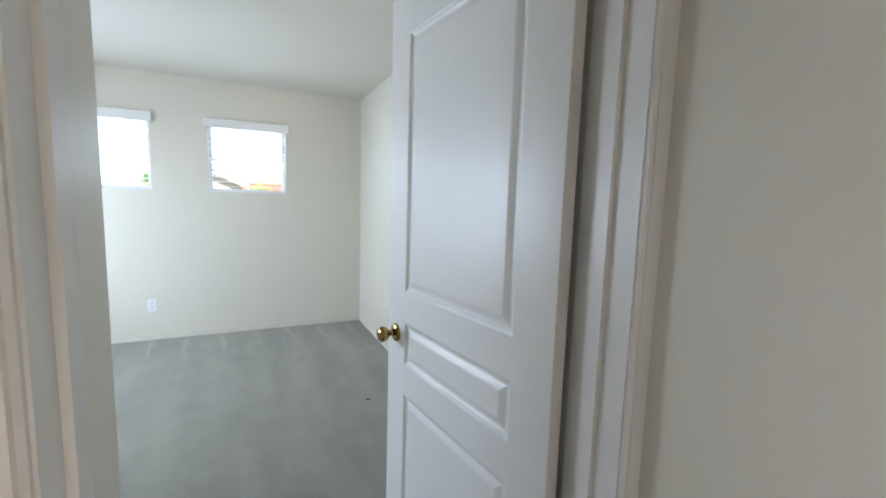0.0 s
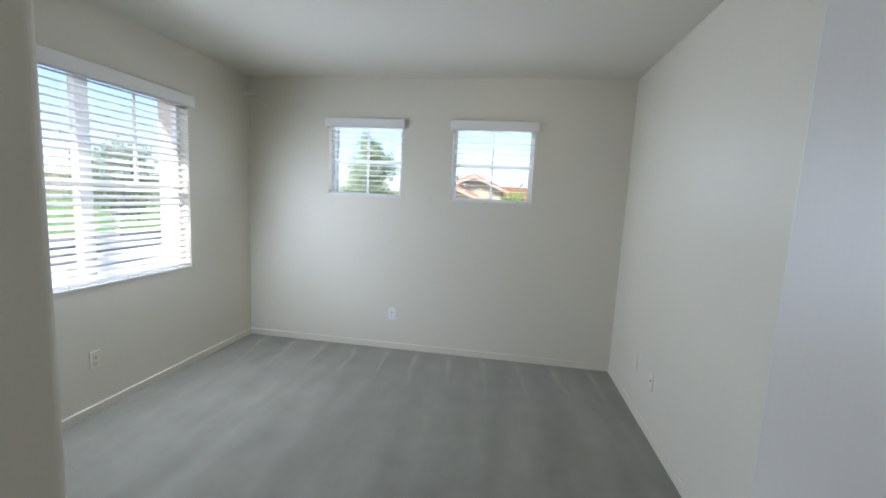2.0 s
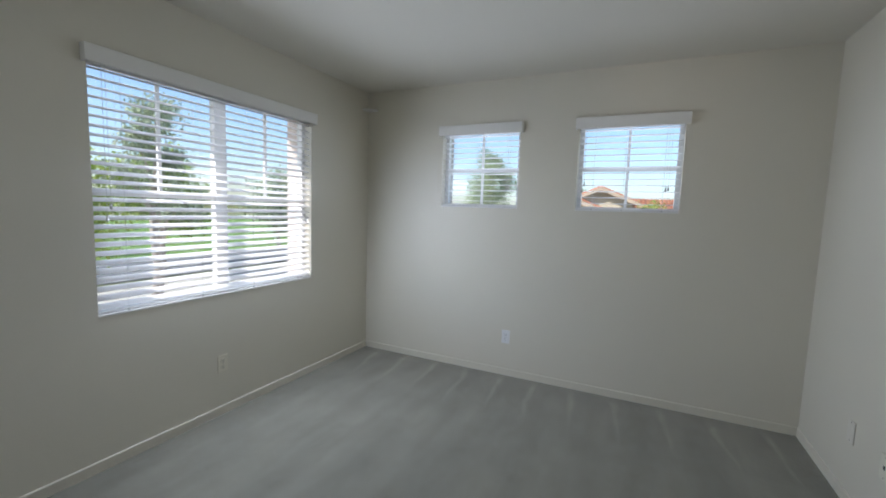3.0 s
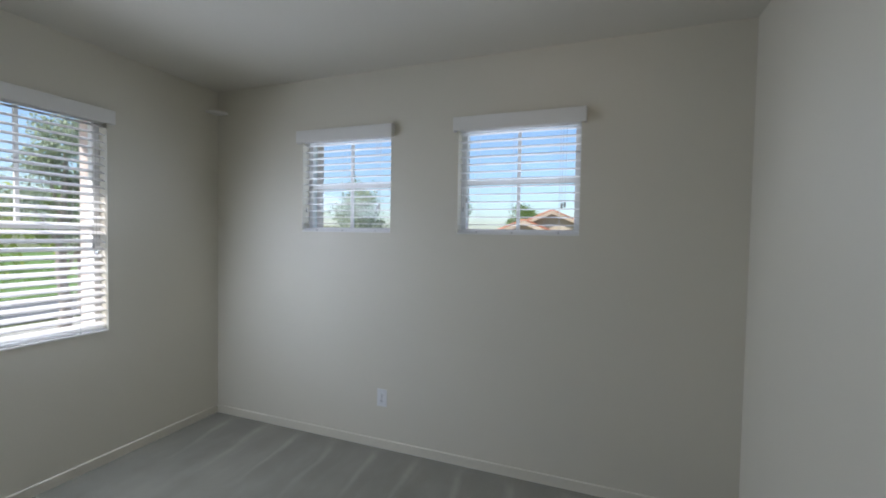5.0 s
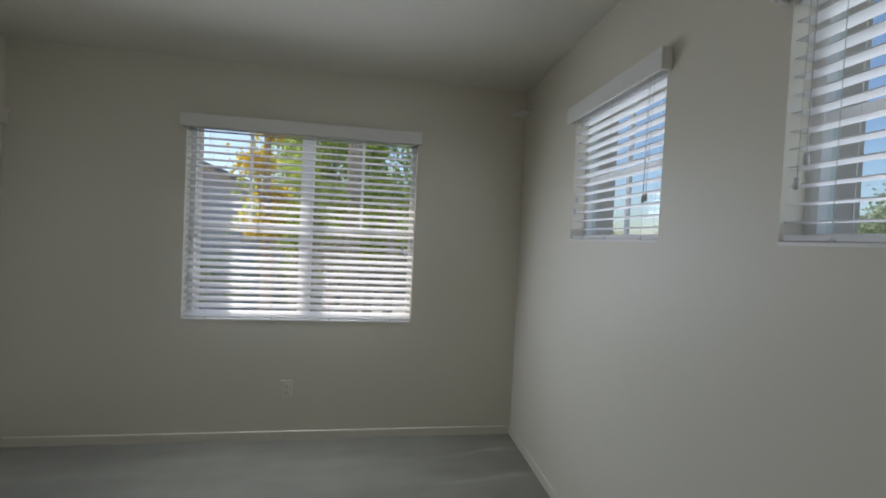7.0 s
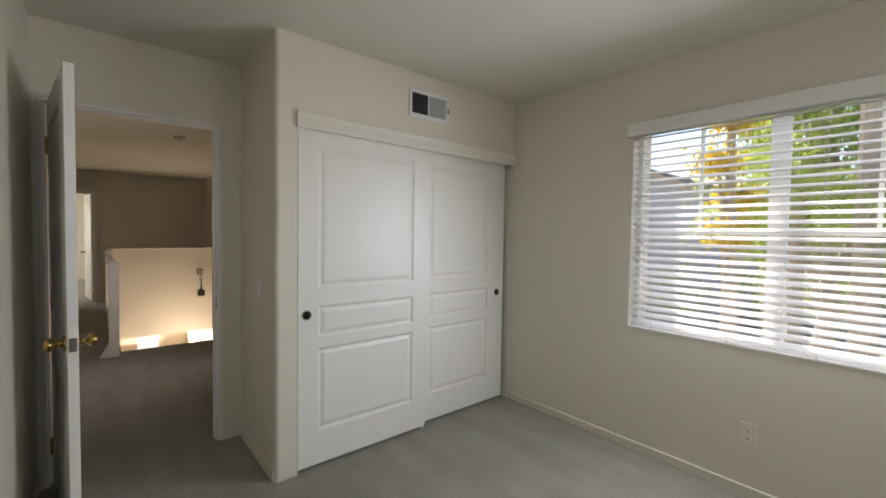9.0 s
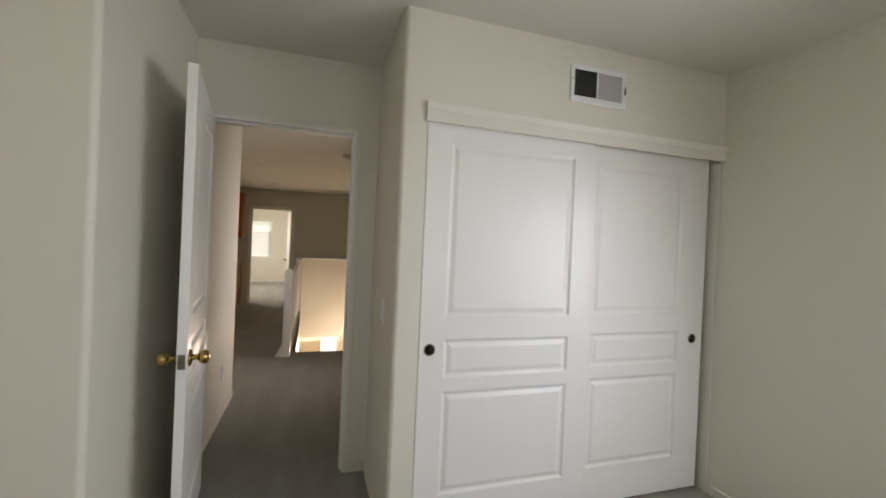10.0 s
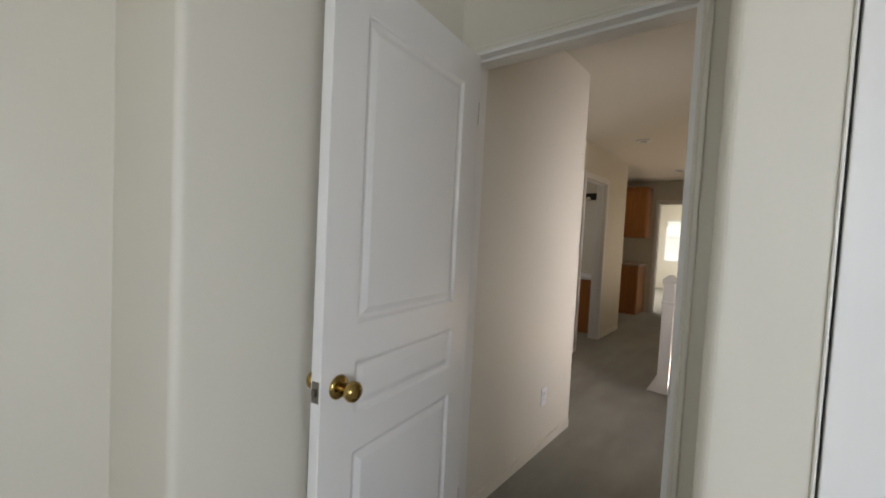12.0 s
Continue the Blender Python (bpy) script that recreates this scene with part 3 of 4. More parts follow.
def blind(u0, u1, z0, z1, m, tilt, ladders, cords, label):
    """Wooden-look slat blind inside a recess; m places its own (u right, out of the wall towards +y, z up) frame."""
    b = empty("window_blind", m, label, "window blind", "slat blinds of the bedroom windows")
    L = u1 - u0
    # valance: board with returns in front of the wall
    bm = bmesh.new()
    vz0, vz1 = z1 - 0.056, z1 + 0.026
    box(bm, u0 - 0.024, u1 + 0.024, 0.031, 0.043, vz0, vz1, 0.003)
    box(bm, u0 - 0.024, u0 - 0.012, 0.0, 0.0305, vz0, vz1, 0.002)
    box(bm, u1 + 0.012, u1 + 0.024, 0.0, 0.0305, vz0, vz1, 0.002)
    part("valance", bm, TRIM, b, "white valance board with short returns")
    bm = bmesh.new()
    box(bm, u0 + 0.006, u1 - 0.006, -0.058, -0.008, z1 - 0.050, z1 - 0.003, 0.003)
    part("headrail", bm, SLAT, b)
    # slats: slightly crowned boards
    bm = bmesh.new()
    half, th, n = 0.0252, 0.0028, 5
    for k in (0, 1):
        x = (u0 + 0.005, u1 - 0.005)[k]
        top = [bm.verts.new((x, -half + 2 * half * i / n, 0.0016 * (1 - (2 * i / n - 1) ** 2) + th / 2)) for i in range(n + 1)]
        bot = [bm.verts.new((x, -half + 2 * half * i / n, 0.0016 * (1 - (2 * i / n - 1) ** 2) - th / 2)) for i in range(n + 1)]
        ring = top + bot[::-1]
        bm.faces.new(ring if k else ring[::-1])
        if k:
            for i in range(len(ring)):
                j = (i + 1) % len(ring)
                bm.faces.new((old[i], old[j], ring[j], ring[i]))
        old = ring
    first = part("slat", bm, SLAT, b)
    step, top = 0.0452, z1 - 0.066
    count = int((top - z0 - 0.03) / step) + 1
    rnd = random.Random(int(L * 1000))
    for i in range(count):
        mm = Matrix.Translation((0, -0.033, top - i * step + rnd.uniform(-0.0008, 0.0008))) @ Matrix.Rotation(radians(tilt + rnd.uniform(-1.2, 1.2)), 4, "X")
        if i == 0:
            first.matrix_local = mm
        else:
            twin(first, b, mm)
    last = top - (count - 1) * step
    bm = bmesh.new()
    box(bm, u0 + 0.004, u1 - 0.004, -0.059, -0.007, z0 + 0.010, z0 + 0.026, 0.004)
    part("bottom_rail", bm, SLAT, b, "white bottom rail on the sill")
    for u in ladders:
        bm = bmesh.new()
        for y in (-0.0605, -0.0055):
            tube(bm, (u, y, z0 + 0.02), (u, y, z1 - 0.02), 0.0009, 0.0009, 5)
        part("ladder_cord", bm, CORD, b)
        bm = bmesh.new()
        lathe(bm, [(0.003, 0), (0.006, 0.001), (0.006, 0.004), (0.003, 0.006)], 10, Matrix.Translation((u, -0.004, z0 + 0.012)) @ Matrix.Rotation(radians(90), 4, "X"))
        part("rail_button", bm, TASSEL, b)
    for u, drop, sway in cords:
        c = bmesh.new()
        tube(c, (u, -0.003, z1 - 0.04), (u + sway, 0.003, z1 - drop), 0.0011, 0.0011, 6)
        cord = part("pull_cord", c, CORD, b)
        c = bmesh.new()
        lathe(c, [(0.0025, 0), (0.0055, 0.003), (0.0068, -0.018), (0.0062, -0.024), (0.002, -0.026)], 10, Matrix.Translation((u + sway, 0.003, z1 - drop)))
        part("tassel", c, TASSEL, cord, "small grey plastic tassel", True)
    return b


flip = Matrix.Rotation(math.pi, 4, "Z")
m_n = Matrix.Translation((0, YN, 0)) @ flip            # u = -x
for a, b in (WIN_A, WIN_B):
    blind(-b, -a, WIN_Z0, WIN_Z1, m_n, 1, [-b + 0.11, -(a + b) / 2 + 0.02, -a - 0.12],
          [(-b + 0.075, 0.485, 0.004), (-b + 0.095, 0.49, 0.0), (-a - 0.055, 0.45, -0.004), (-a - 0.04, 0.505, 0.0)],
          "open white slat blind in a small bedroom window")
m_w = Matrix.Translation((XW, 0, 0)) @ Matrix.Rotation(radians(-90), 4, "Z")   # u = -y
c0, c1 = WIN_C
blind(-c1, -c0, BIG_Z0, WIN_Z1, m_w, -24, [-c1 + 0.14, -c1 + 0.55, -c0 - 0.55, -c0 - 0.14],
      [(-c1 + 0.06, 0.80, 0.0), (-c1 + 0.075, 0.76, 0.003), (-c0 - 0.075, 0.72, 0.0), (-c0 - 0.06, 0.78, 0.003)],
      "open white slat blind in the wide bedroom window")


# ---- panelled doors ----
def door_leaf(w, h, t, panels, parent, label):
    """Leaf in x 0..w, z 0..h, y -t/2..t/2, moulded with raised panels on both faces (each panel a part)."""
    bm = bmesh.new()
    us = sorted({0, w} | {p[i] for p in panels for i in (0, 1)})
    zs = sorted({0, h} | {p[i] for p in panels for i in (2, 3)})
    sheet(bm, us, zs, lambda u, z: not inside(u, z, panels), lambda u, z, d: (u, d, z), -t / 2, t / 2)
    leaf = part("leaf", bm, DOOR, parent, label)
    bev = leaf.modifiers.new("eased_edges", "BEVEL")
    bev.width, bev.segments, bev.limit_method = 0.0018, 2, "ANGLE"
    for a, b, c, d in panels:
        bm = bmesh.new()
        for s in (-1, 1):
            rings = []
            for inset, depth in ((0, 0.0006), (0.0035, 0.0018), (0.007, 0.0058), (0.013, 0.0085), (0.020, 0.0085), (0.026, 0.0062), (0.037, 0.0026), (0.041, 0.0018)):
                y = s * (t / 2 - depth)
                rings.append([bm.verts.new((x, y, z)) for x, z in ((a + inset, c + inset), (b - inset, c + inset), (b - inset, d - inset), (a + inset, d - inset))])
            for p, q in zip(rings, rings[1:]):
                for i in range(4):
                    bm.faces.new((p[i], p[(i + 1) % 4], q[(i + 1) % 4], q[i]))
            bm.faces.new(rings[-1])
        part("panel", bm, DOOR, parent, "raised moulded panel")
    return leaf


def knob(parent, m, label):
    """Round knob on a rose, turned round its own z, which points out of the door."""
    bm = bmesh.new()
    lathe(bm, [(0.033, 0), (0.033, 0.003), (0.030, 0.007), (0.022, 0.010), (0.014, 0.012)], 32, m)
    rose = part("rose", bm, BRASS, parent, "round brass rose", True)
    bm = bmesh.new()
    lathe(bm, [(0.0125, 0.011), (0.0105, 0.020), (0.011, 0.029), (0.017, 0.034), (0.0245, 0.041), (0.0275, 0.050), (0.0265, 0.059), (0.021, 0.066), (0.012, 0.069), (0.004, 0.0695)], 32, m)
    part("knob", bm, BRASS, rose, label, True)


DOOR_PANELS = [(0.125, 0.653, 1.062, 1.895), (0.125, 0.653, 0.805, 0.953), (0.125, 0.653, 0.215, 0.697)]


def room_door(name, m, label):
    """Leaf hung at its own origin: x runs from the hinge to the latch, +y is the face seen when it stands open."""
    d = empty(name, m, label, "door", kind="structure")
    w, h, t = 0.778, 2.03, 0.035
    off = Matrix.Translation((0.004, t / 2, 0.012))
    door_leaf(w, h, t, DOOR_PANELS, d, "white three-panel leaf")
    for o in list(d.children):
        o.matrix_local = off
    kz, kx = 0.903, w - 0.062
    knob(d, off @ Matrix.Translation((kx, t / 2, kz)) @ Matrix.Rotation(radians(-90), 4, "X"), "polished brass knob")
    knob(d, off @ Matrix.Translation((kx, -t / 2, kz)) @ Matrix.Rotation(radians(90), 4, "X"), "polished brass knob")
    bm = bmesh.new()
    box(bm, w + 0.0042, w + 0.0058, t / 2 - 0.0125, t / 2 + 0.0125, kz + 0.012 - 0.028, kz + 0.012 + 0.028, 0.0005, 1)
    plate = part("latch_plate", bm, STEEL, d, "worn metal latch plate")
    bm = bmesh.new()
    box(bm, w + 0.0058, w + 0.013, t / 2 - 0.007, t / 2 + 0.007, kz + 0.012 - 0.009, kz + 0.012 + 0.009, 0.002, 2)
    part("latch_bolt", bm, STEEL, plate)
    for z in (0.22, 1.82):
        bm = bmesh.new()
        tube(bm, (-0.003, -0.004, z - 0.045), (-0.003, -0.004, z + 0.045), 0.006, 0.006, 12)
        box(bm, 0.0005, 0.0035, 0.002, 0.034, z - 0.045, z + 0.045)
        part("hinge", bm, BRASS, d, "brass butt hinge")
    return d


# hung on the east side of the entry, opened into the room
OPEN = 82.6
m_door = Matrix.Translation((DX1 - 0.019, YD1 - 0.006, 0)) @ Matrix.Rotation(radians(180 - OPEN), 4, "Z")
room_door("door_1", m_door, "white panelled bedroom door standing open")
m_fdoor = Matrix.Translation((FAR[0] + 0.004, YF - 0.126, 0)) @ Matrix.Rotation(radians(-82), 4, "Z")
room_door("door_2", m_fdoor, "white panelled far bedroom door standing open")
bm = bmesh.new()
box(bm, DX0 - 0.001, DX0 + 0.002, YD1 - 0.03, YD1 - 0.004, 0.875, 0.945, 0.0005, 1)
tagged(part("strike_plate", bm, STEEL, entry_jamb, "dark metal strike plate"))


# ---- closet ----
def closet_door(x0, x1, y, px, label, pull_x):
    d = empty("closet_door", Matrix.Translation((x0, y, 0.018)), label, "closet door", "sliding closet doors")
    w, h, t = x1 - x0, 1.975, 0.034
    a, b = px[0] - x0, px[1] - x0
    door_leaf(w, h, t, [(a, b, 1.045, 1.868), (a, b, 0.757, 0.938), (a, b, 0.200, 0.690)], d, "white three-panel sliding leaf")
    bm = bmesh.new()
    m = Matrix.Translation((pull_x - x0, t / 2, 0.892)) @ Matrix.Rotation(radians(-90), 4, "X")
    lathe(bm, [(0.0285, -0.001), (0.0285, 0.0015), (0.027, 0.0028), (0.0245, 0.0028), (0.0232, 0.0002)], 32, m, False)
    ring = part("pull_rim", bm, STEEL, d, "round metal finger pull rim", True)
    bm = bmesh.new()
    lathe(bm, [(0.0230, 0.0013), (0.021, 0.0008), (0.014, 0.0005), (0.004, 0.0004)], 32, m)
    part("pull_cup", bm, PEWTER, ring, "dark dished finger cup", True)
    return d


closet_door(-1.272, -0.3585, YC - 0.030, (-1.155, -0.477), "white panelled sliding closet door in front", -0.407)
closet_door(-2.124, -1.232, YC - 0.076, (-1.938, -1.333), "white panelled sliding closet door behind", -2.047)
bm = bmesh.new()
zt = 1.962
prof = [(0, zt), (0.016, zt), (0.016, zt + 0.052), (0.020, zt + 0.058), (0.024, zt + 0.072), (0.028, zt + 0.080), (0.028, zt + 0.090), (0, zt + 0.090)]
a, b = ([bm.verts.new((x, YC + 0.002 + p, z)) for p, z in prof] for x in (XW + 0.003, XA0 - 0.112))
for i in range(len(prof)):
    j = (i + 1) % len(prof)
    bm.faces.new((a[i], a[j], b[j], b[i]))
bm.faces.new(a)
bm.faces.new(b[::-1])
structure("trim_closet_head", bm, CREAM, "cream moulded board hiding the closet track", "trim")
bm = bmesh.new()
box(bm, XA0 - 0.1245, XA0 - 0.1203, YC - 0.112, YC + 0.003, 0, zt - 0.002, 0.002)
structure("trim_closet_jamb", bm, CREAM, "cream closet jamb board", "trim")
bm = bmesh.new()
box(bm, XW + 0.002, XW + 0.012, YC - 0.115, YC - 0.008, 0, zt - 0.002, 0.002)
structure("trim_closet_jamb", bm, CREAM, "cream closet jamb board", "trim")
bm = bmesh.new()
box(bm, -1.262, -1.24, YC - 0.085, YC - 0.012, 0.0, 0.03, 0.003)
tagged(part("floor_guide", bm, PLATE, None), "small white plastic sliding door guide on carpet", "door guide")


# ---- air vent ----
def air_vent(x0, x1, z0, z1):
    v = empty("air_vent", Matrix.Translation((0, YC, 0)), "white metal air register with half-open louvers on the wall", "air vent")
    bm = bmesh.new()
    ax, bx, cz, dz = x0 + 0.030, x1 - 0.024, z0 + 0.033, z1 - 0.026
    mid = (ax + bx) / 2 + 0.008
    holes = [(ax, mid - 0.006, cz, dz), (mid + 0.006, bx, cz, dz)]
    us = sorted({x0, x1} | {h[i] for h in holes for i in (0, 1)})
    sheet(bm, us, [z0, cz, dz, z1], lambda u, z: not inside(u, z, holes), lambda u, z, t: (u, t, z), 0.001, 0.009)
    fr = part("frame", bm, VENTW, v, "white enamelled frame")
    bev = fr.modifiers.new("pressed_edge", "BEVEL")
    bev.width, bev.segments, bev.limit_method = 0.004, 2, "ANGLE"
    # Flat near-black sheet stands in for the shade inside the duct.
    bm = bmesh.new()
    box(bm, ax - 0.004, bx + 0.004, 0.0005, 0.0012, cz - 0.004, dz + 0.004)
    part("duct", bm, DARK, v, "near-black sheet painted as the shaded duct opening")
    # east half stands open, west half is closed; west is -x
    bm = bmesh.new()
    box(bm, -0.0006, 0.0006, -0.0035, 0.0035, cz, dz)
    me = finish("louver", bm, LOUVER)
    n = 12
    for i in range(n):
        o = new("louver", me)
        o.parent = v
        o.matrix_local = Matrix.Translation((mid + 0.010 + (bx - mid - 0.014) * i / (n - 1), 0.0052, 0)) @ Matrix.Rotation(radians(12), 4, "Z")
    bm = bmesh.new()
    box(bm, -0.0052, 0.0052, -0.0006, 0.0006, cz, dz)
    me = finish("louver", bm, VENTG)
    n = 17
    for i in range(n):
        o = new("louver", me)
        o.parent = v
        o.matrix_local = Matrix.Translation((ax + 0.004 + (mid - 0.006 - ax - 0.008) * i / (n - 1), 0.0058, 0)) @ Matrix.Rotation(radians(16), 4, "Z")
    for i in range(4):
        bm = bmesh.new()
        z = cz + (dz - cz) * (i + 1) / 5
        box(bm, mid + 0.006, bx, 0.0014, 0.0024, z - 0.0015, z + 0.0015)
        part("cross_blade", bm, LOUVER, v)
    bm = bmesh.new()
    box(bm, x0 + 0.012, x0 + 0.016, 0.008, 0.020, (z0 + z1) / 2 - 0.022, (z0 + z1) / 2 + 0.012, 0.001, 1)
    part("lever", bm, STEEL, v, "small metal lever")
    for x in (x0 + 0.010, x1 - 0.011):
        bm = bmesh.new()
        lathe(bm, [(0.004, 0), (0.0038, 0.0012), (0.002, 0.002)], 12, Matrix.Translation((x, 0.0088, (z0 + z1) / 2 + 0.02)) @ Matrix.Rotation(radians(-90), 4, "X"))
        part("screw", bm, STEEL, v)


air_vent(-1.438, -1.090, 2.167, 2.360)


# ---- plates on the walls: local x along the wall, y out of it ----
def plate(name, m, kind, material, label):
    p = empty(name, m, label, name.replace("_", " "))
    bm = bmesh.new()
    box(bm, -0.035, 0.035, 0, 0.0055, -0.057, 0.057, 0.002, 2)
    part("cover_plate", bm, material, p)
    if kind == "outlet":
        for z in (-0.0195, 0.0195):
            bm = bmesh.new()
            lathe(bm, [(0.0172, 0.0054), (0.0172, 0.007), (0.016, 0.0078)], 24, Matrix.Translation((0, 0, z)) @ Matrix.Rotation(radians(-90), 4, "X"))
            s = part("socket", bm, material, p)
            for x, w, h, dz in ((-0.0065, 0.0012, 0.0042, 0.003), (0.0065, 0.0012, 0.0034, 0.003), (0, 0.0026, 0.0026, -0.0075)):
                bm = bmesh.new()
                box(bm, x - w, x + w, 0.0077, 0.0082, z + dz - h, z + dz + h)
                part("slot", bm, DARK, s)
    elif kind == "jack":
        bm = bmesh.new()
        box(bm, -0.007, 0.007, 0.005, 0.0066, -0.009, 0.009, 0.001, 1)
        part("jack", bm, DARK, p, "dark phone jack opening")
    elif kind == "switch":
        bm = bmesh.new()
        box(bm, -0.0165, 0.0165, 0.005, 0.0075, -0.033, 0.033, 0.001, 1)
        s = part("rocker_frame", bm, material, p)
        bm = bmesh.new()
        vs = [bm.verts.new((x, y, z)) for x in (-0.014, 0.014) for y, z in ((0.0070, -0.030), (0.0115, -0.030), (0.0085, 0.0), (0.0078, 0.030), (0.0070, 0.030))]
        bm.faces.new(vs[:5])
        bm.faces.new(vs[5:][::-1])
        for i in range(5):
            j = (i + 1) % 5
            bm.faces.new((vs[i], vs[5 + i], vs[5 + j], vs[j]))
        part("rocker", bm, material, s, "white rocker paddle")
    if kind != "outlet":
        for z in (-0.046, 0.046):
            bm = bmesh.new()
            lathe(bm, [(0.0032, 0.0054), (0.003, 0.0062), (0.001, 0.0066)], 12, Matrix.Translation((0, 0, z)) @ Matrix.Rotation(radians(-90), 4, "X"))
            part("screw", bm, STEEL, p)
    else:
        bm = bmesh.new()
        lathe(bm, [(0.0028, 0.0054), (0.0026, 0.0062), (0.001, 0.0066)], 12, Matrix.Rotation(radians(-90), 4, "X"))
        part("screw", bm, STEEL, p)
    return p


def on_wall(x, y, z, angle):
    return pose(x, y, z, 0, 0, angle)


plate("power_outlet", on_wall(-0.715, YN, 0.335, 180), "outlet", PLATE, "white duplex power outlet on the window wall")
plate("power_outlet", on_wall(XW, 2.88, 0.342, -90), "outlet", IVORY, "cream duplex power outlet below the wide window")
plate("phone_jack", on_wall(XE, 3.471, 0.35, 90), "jack", IVORY, "ivory phone jack plate with a dark opening")
plate("blank_plate", on_wall(XE, 3.786, 0.36, 90), "blank", CREAM, "cream blank cover plate on the plain wall")
plate("light_switch", on_wall(XA0, 0.918, 1.048, -90), "switch", PLATE, "white rocker light switch beside the door")
plate("power_outlet", on_wall(XA1, -0.52, 0.34, 90), "outlet", PLATE, "white duplex power outlet in the hall")

# corner shelf under the ceiling
cs = empty("corner_shelf", Matrix.Translation((XW, YN, 2.29)), "small white corner shelf high on the wall", "corner shelf")
bm = bmesh.new()
prism(bm, [(0.001, -0.001), (0.001, -0.105), *arc(0.001, -0.001, 0.105, -88, -2, 10), (0.105, -0.001)], 0, 0.014)
part("board", bm, TRIM, cs)
bm = bmesh.new()
prism(bm, [(0.001, -0.001), (0.001, -0.085), (0.012, -0.085), (0.085, -0.012), (0.085, -0.001)], 0.0142, 0.030)
part("bracket", bm, WALL, cs)

# dark crumb on the carpet
bm = bmesh.new()
bmesh.ops.create_icosphere(bm, subdivisions=2, radius=0.011)
for v in bm.verts:
    v.co = Vector((v.co.x * 1.3, v.co.y * 0.9, v.co.z * 0.45)) * (1 + 0.25 * noise.noise(v.co * 120))
cr = part("lint_tuft", bm, IRON, None, smooth=True)
cr.matrix_world = pose(0.842, 2.517, 0.004)
tagged(cr, "tiny dark scrap lying on the grey carpet", "scrap")


# ---- hall ----
def newel(x, y):
    n = empty("newel_post", Matrix.Translation((x, y, 0)), "white square newel post with a capped top", "newel post", "newel posts of the stair railing")
    bm = bmesh.new()
    box(bm, -0.045, 0.045, -0.045, 0.045, 0, 0.98, 0.004)
    part("shaft", bm, TRIM, n)
    bm = bmesh.new()
    box(bm, -0.052, 0.052, -0.052, 0.052, 0.80, 0.825, 0.005)
    part("collar", bm, TRIM, n)
    bm = bmesh.new()
    box(bm, -0.058, 0.058, -0.058, 0.058, 0.98, 1.01, 0.006)
    vs = [bm.verts.new((a * 0.056, b * 0.056, 1.009)) for a, b in ((-1, -1), (1, -1), (1, 1), (-1, 1))]
    top = [bm.verts.new((a * 0.012, b * 0.012, 1.058)) for a, b in ((-1, -1), (1, -1), (1, 1), (-1, 1))]
    for i in range(4):
        bm.faces.new((vs[i], vs[(i + 1) % 4], top[(i + 1) % 4], top[i]))
    bm.faces.new(top)
    part("cap", bm, TRIM, n, "white pyramid cap")
    return n


RX = 0.389
post = newel(RX, -2.20)
bm = bmesh.new()
foot = [bm.verts.new((x, y, z)) for y in (-0.03, 0.03) for x, z in ((0.0455, 0), (0.125, 0), (0.0455, 0.16))]
for f in ((0, 1, 2), (5, 4, 3), (0, 3, 4, 1), (1, 4, 5, 2), (2, 5, 3, 0)):
    bm.faces.new([foot[i] for i in f])
part("foot_wedge", bm, TRIM, post, "white sloped trim at the foot")
newel(RX, -5.50)
rail = empty("stair_railing", Matrix.Translation((RX, 0, 0)), "white wooden stair railing with square balusters", "railing")
bm = bmesh.new()
box(bm, -0.03, 0.03, -5.454, -2.276, 0.905, 0.955, 0.012, 3)
part("handrail", bm, TRIM, rail)
bm = bmesh.new()
box(bm, -0.035, 0.035, -5.454, -2.276, 0, 0.04, 0.004)
part("bottom_rail", bm, TRIM, rail)
bm = bmesh.new()
box(bm, -0.016, 0.016, -0.016, 0.016, 0.04, 0.906)
bal = part("baluster", bm, TRIM, rail)
for i in range(28):
    mm = Matrix.Translation((0, -2.38 - i * 0.11, 0))
    if i:
        twin(bal, rail, mm)
    else:
        bal.matrix_local = mm
stairs = empty("staircase", Matrix.Translation((0, -2.37, 0)), "carpeted stairs going down beside the railing", "stairs")
bm = bmesh.new()
box(bm, HX0 + 0.002, 0.323, -0.27, 0, -0.22, -0.183, 0.01)
st = part("step", bm, CARPET, stairs)
for i in range(1, 13):
    twin(st, stairs, Matrix.Translation((0, -0.25 * i, -0.183 * i)))


def cabinet(name, x0, x1, y0, y1, z0, z1, doors, label, top):
    c = empty(name, Matrix.Translation((x0, y0, z0)), label, "cabinet")
    w, d, h = x1 - x0, y1 - y0, z1 - z0
    bm = bmesh.new()
    box(bm, 0, w, 0, d, 0, h, 0.003)
    part("body", bm, OAK, c)
    for i in range(doors):
        a, b = w * i / doors + 0.02, w * (i + 1) / doors - 0.02
        bm = bmesh.new()
        sheet(bm, [a, a + 0.06, b - 0.06, b], [0.04, 0.10, h - 0.10, h - 0.04], lambda u, z: not (a + 0.06 < u < b - 0.06 and 0.10 < z < h - 0.10), lambda u, z, t: (u, t, z), d + 0.001, d + 0.02)
        dr = part("door", bm, OAK, c, "honey oak framed door")
        bm = bmesh.new()
        box(bm, a + 0.058, b - 0.058, d + 0.001, d + 0.012, 0.098, h - 0.098, 0.004, 1)
        part("door_panel", bm, OAK, dr)
    if top:
        bm = bmesh.new()
        box(bm, -0.02, w, 0, d + 0.03, h, h + 0.035, 0.006)
        part("countertop", bm, STONE, c, "brown counter edge")


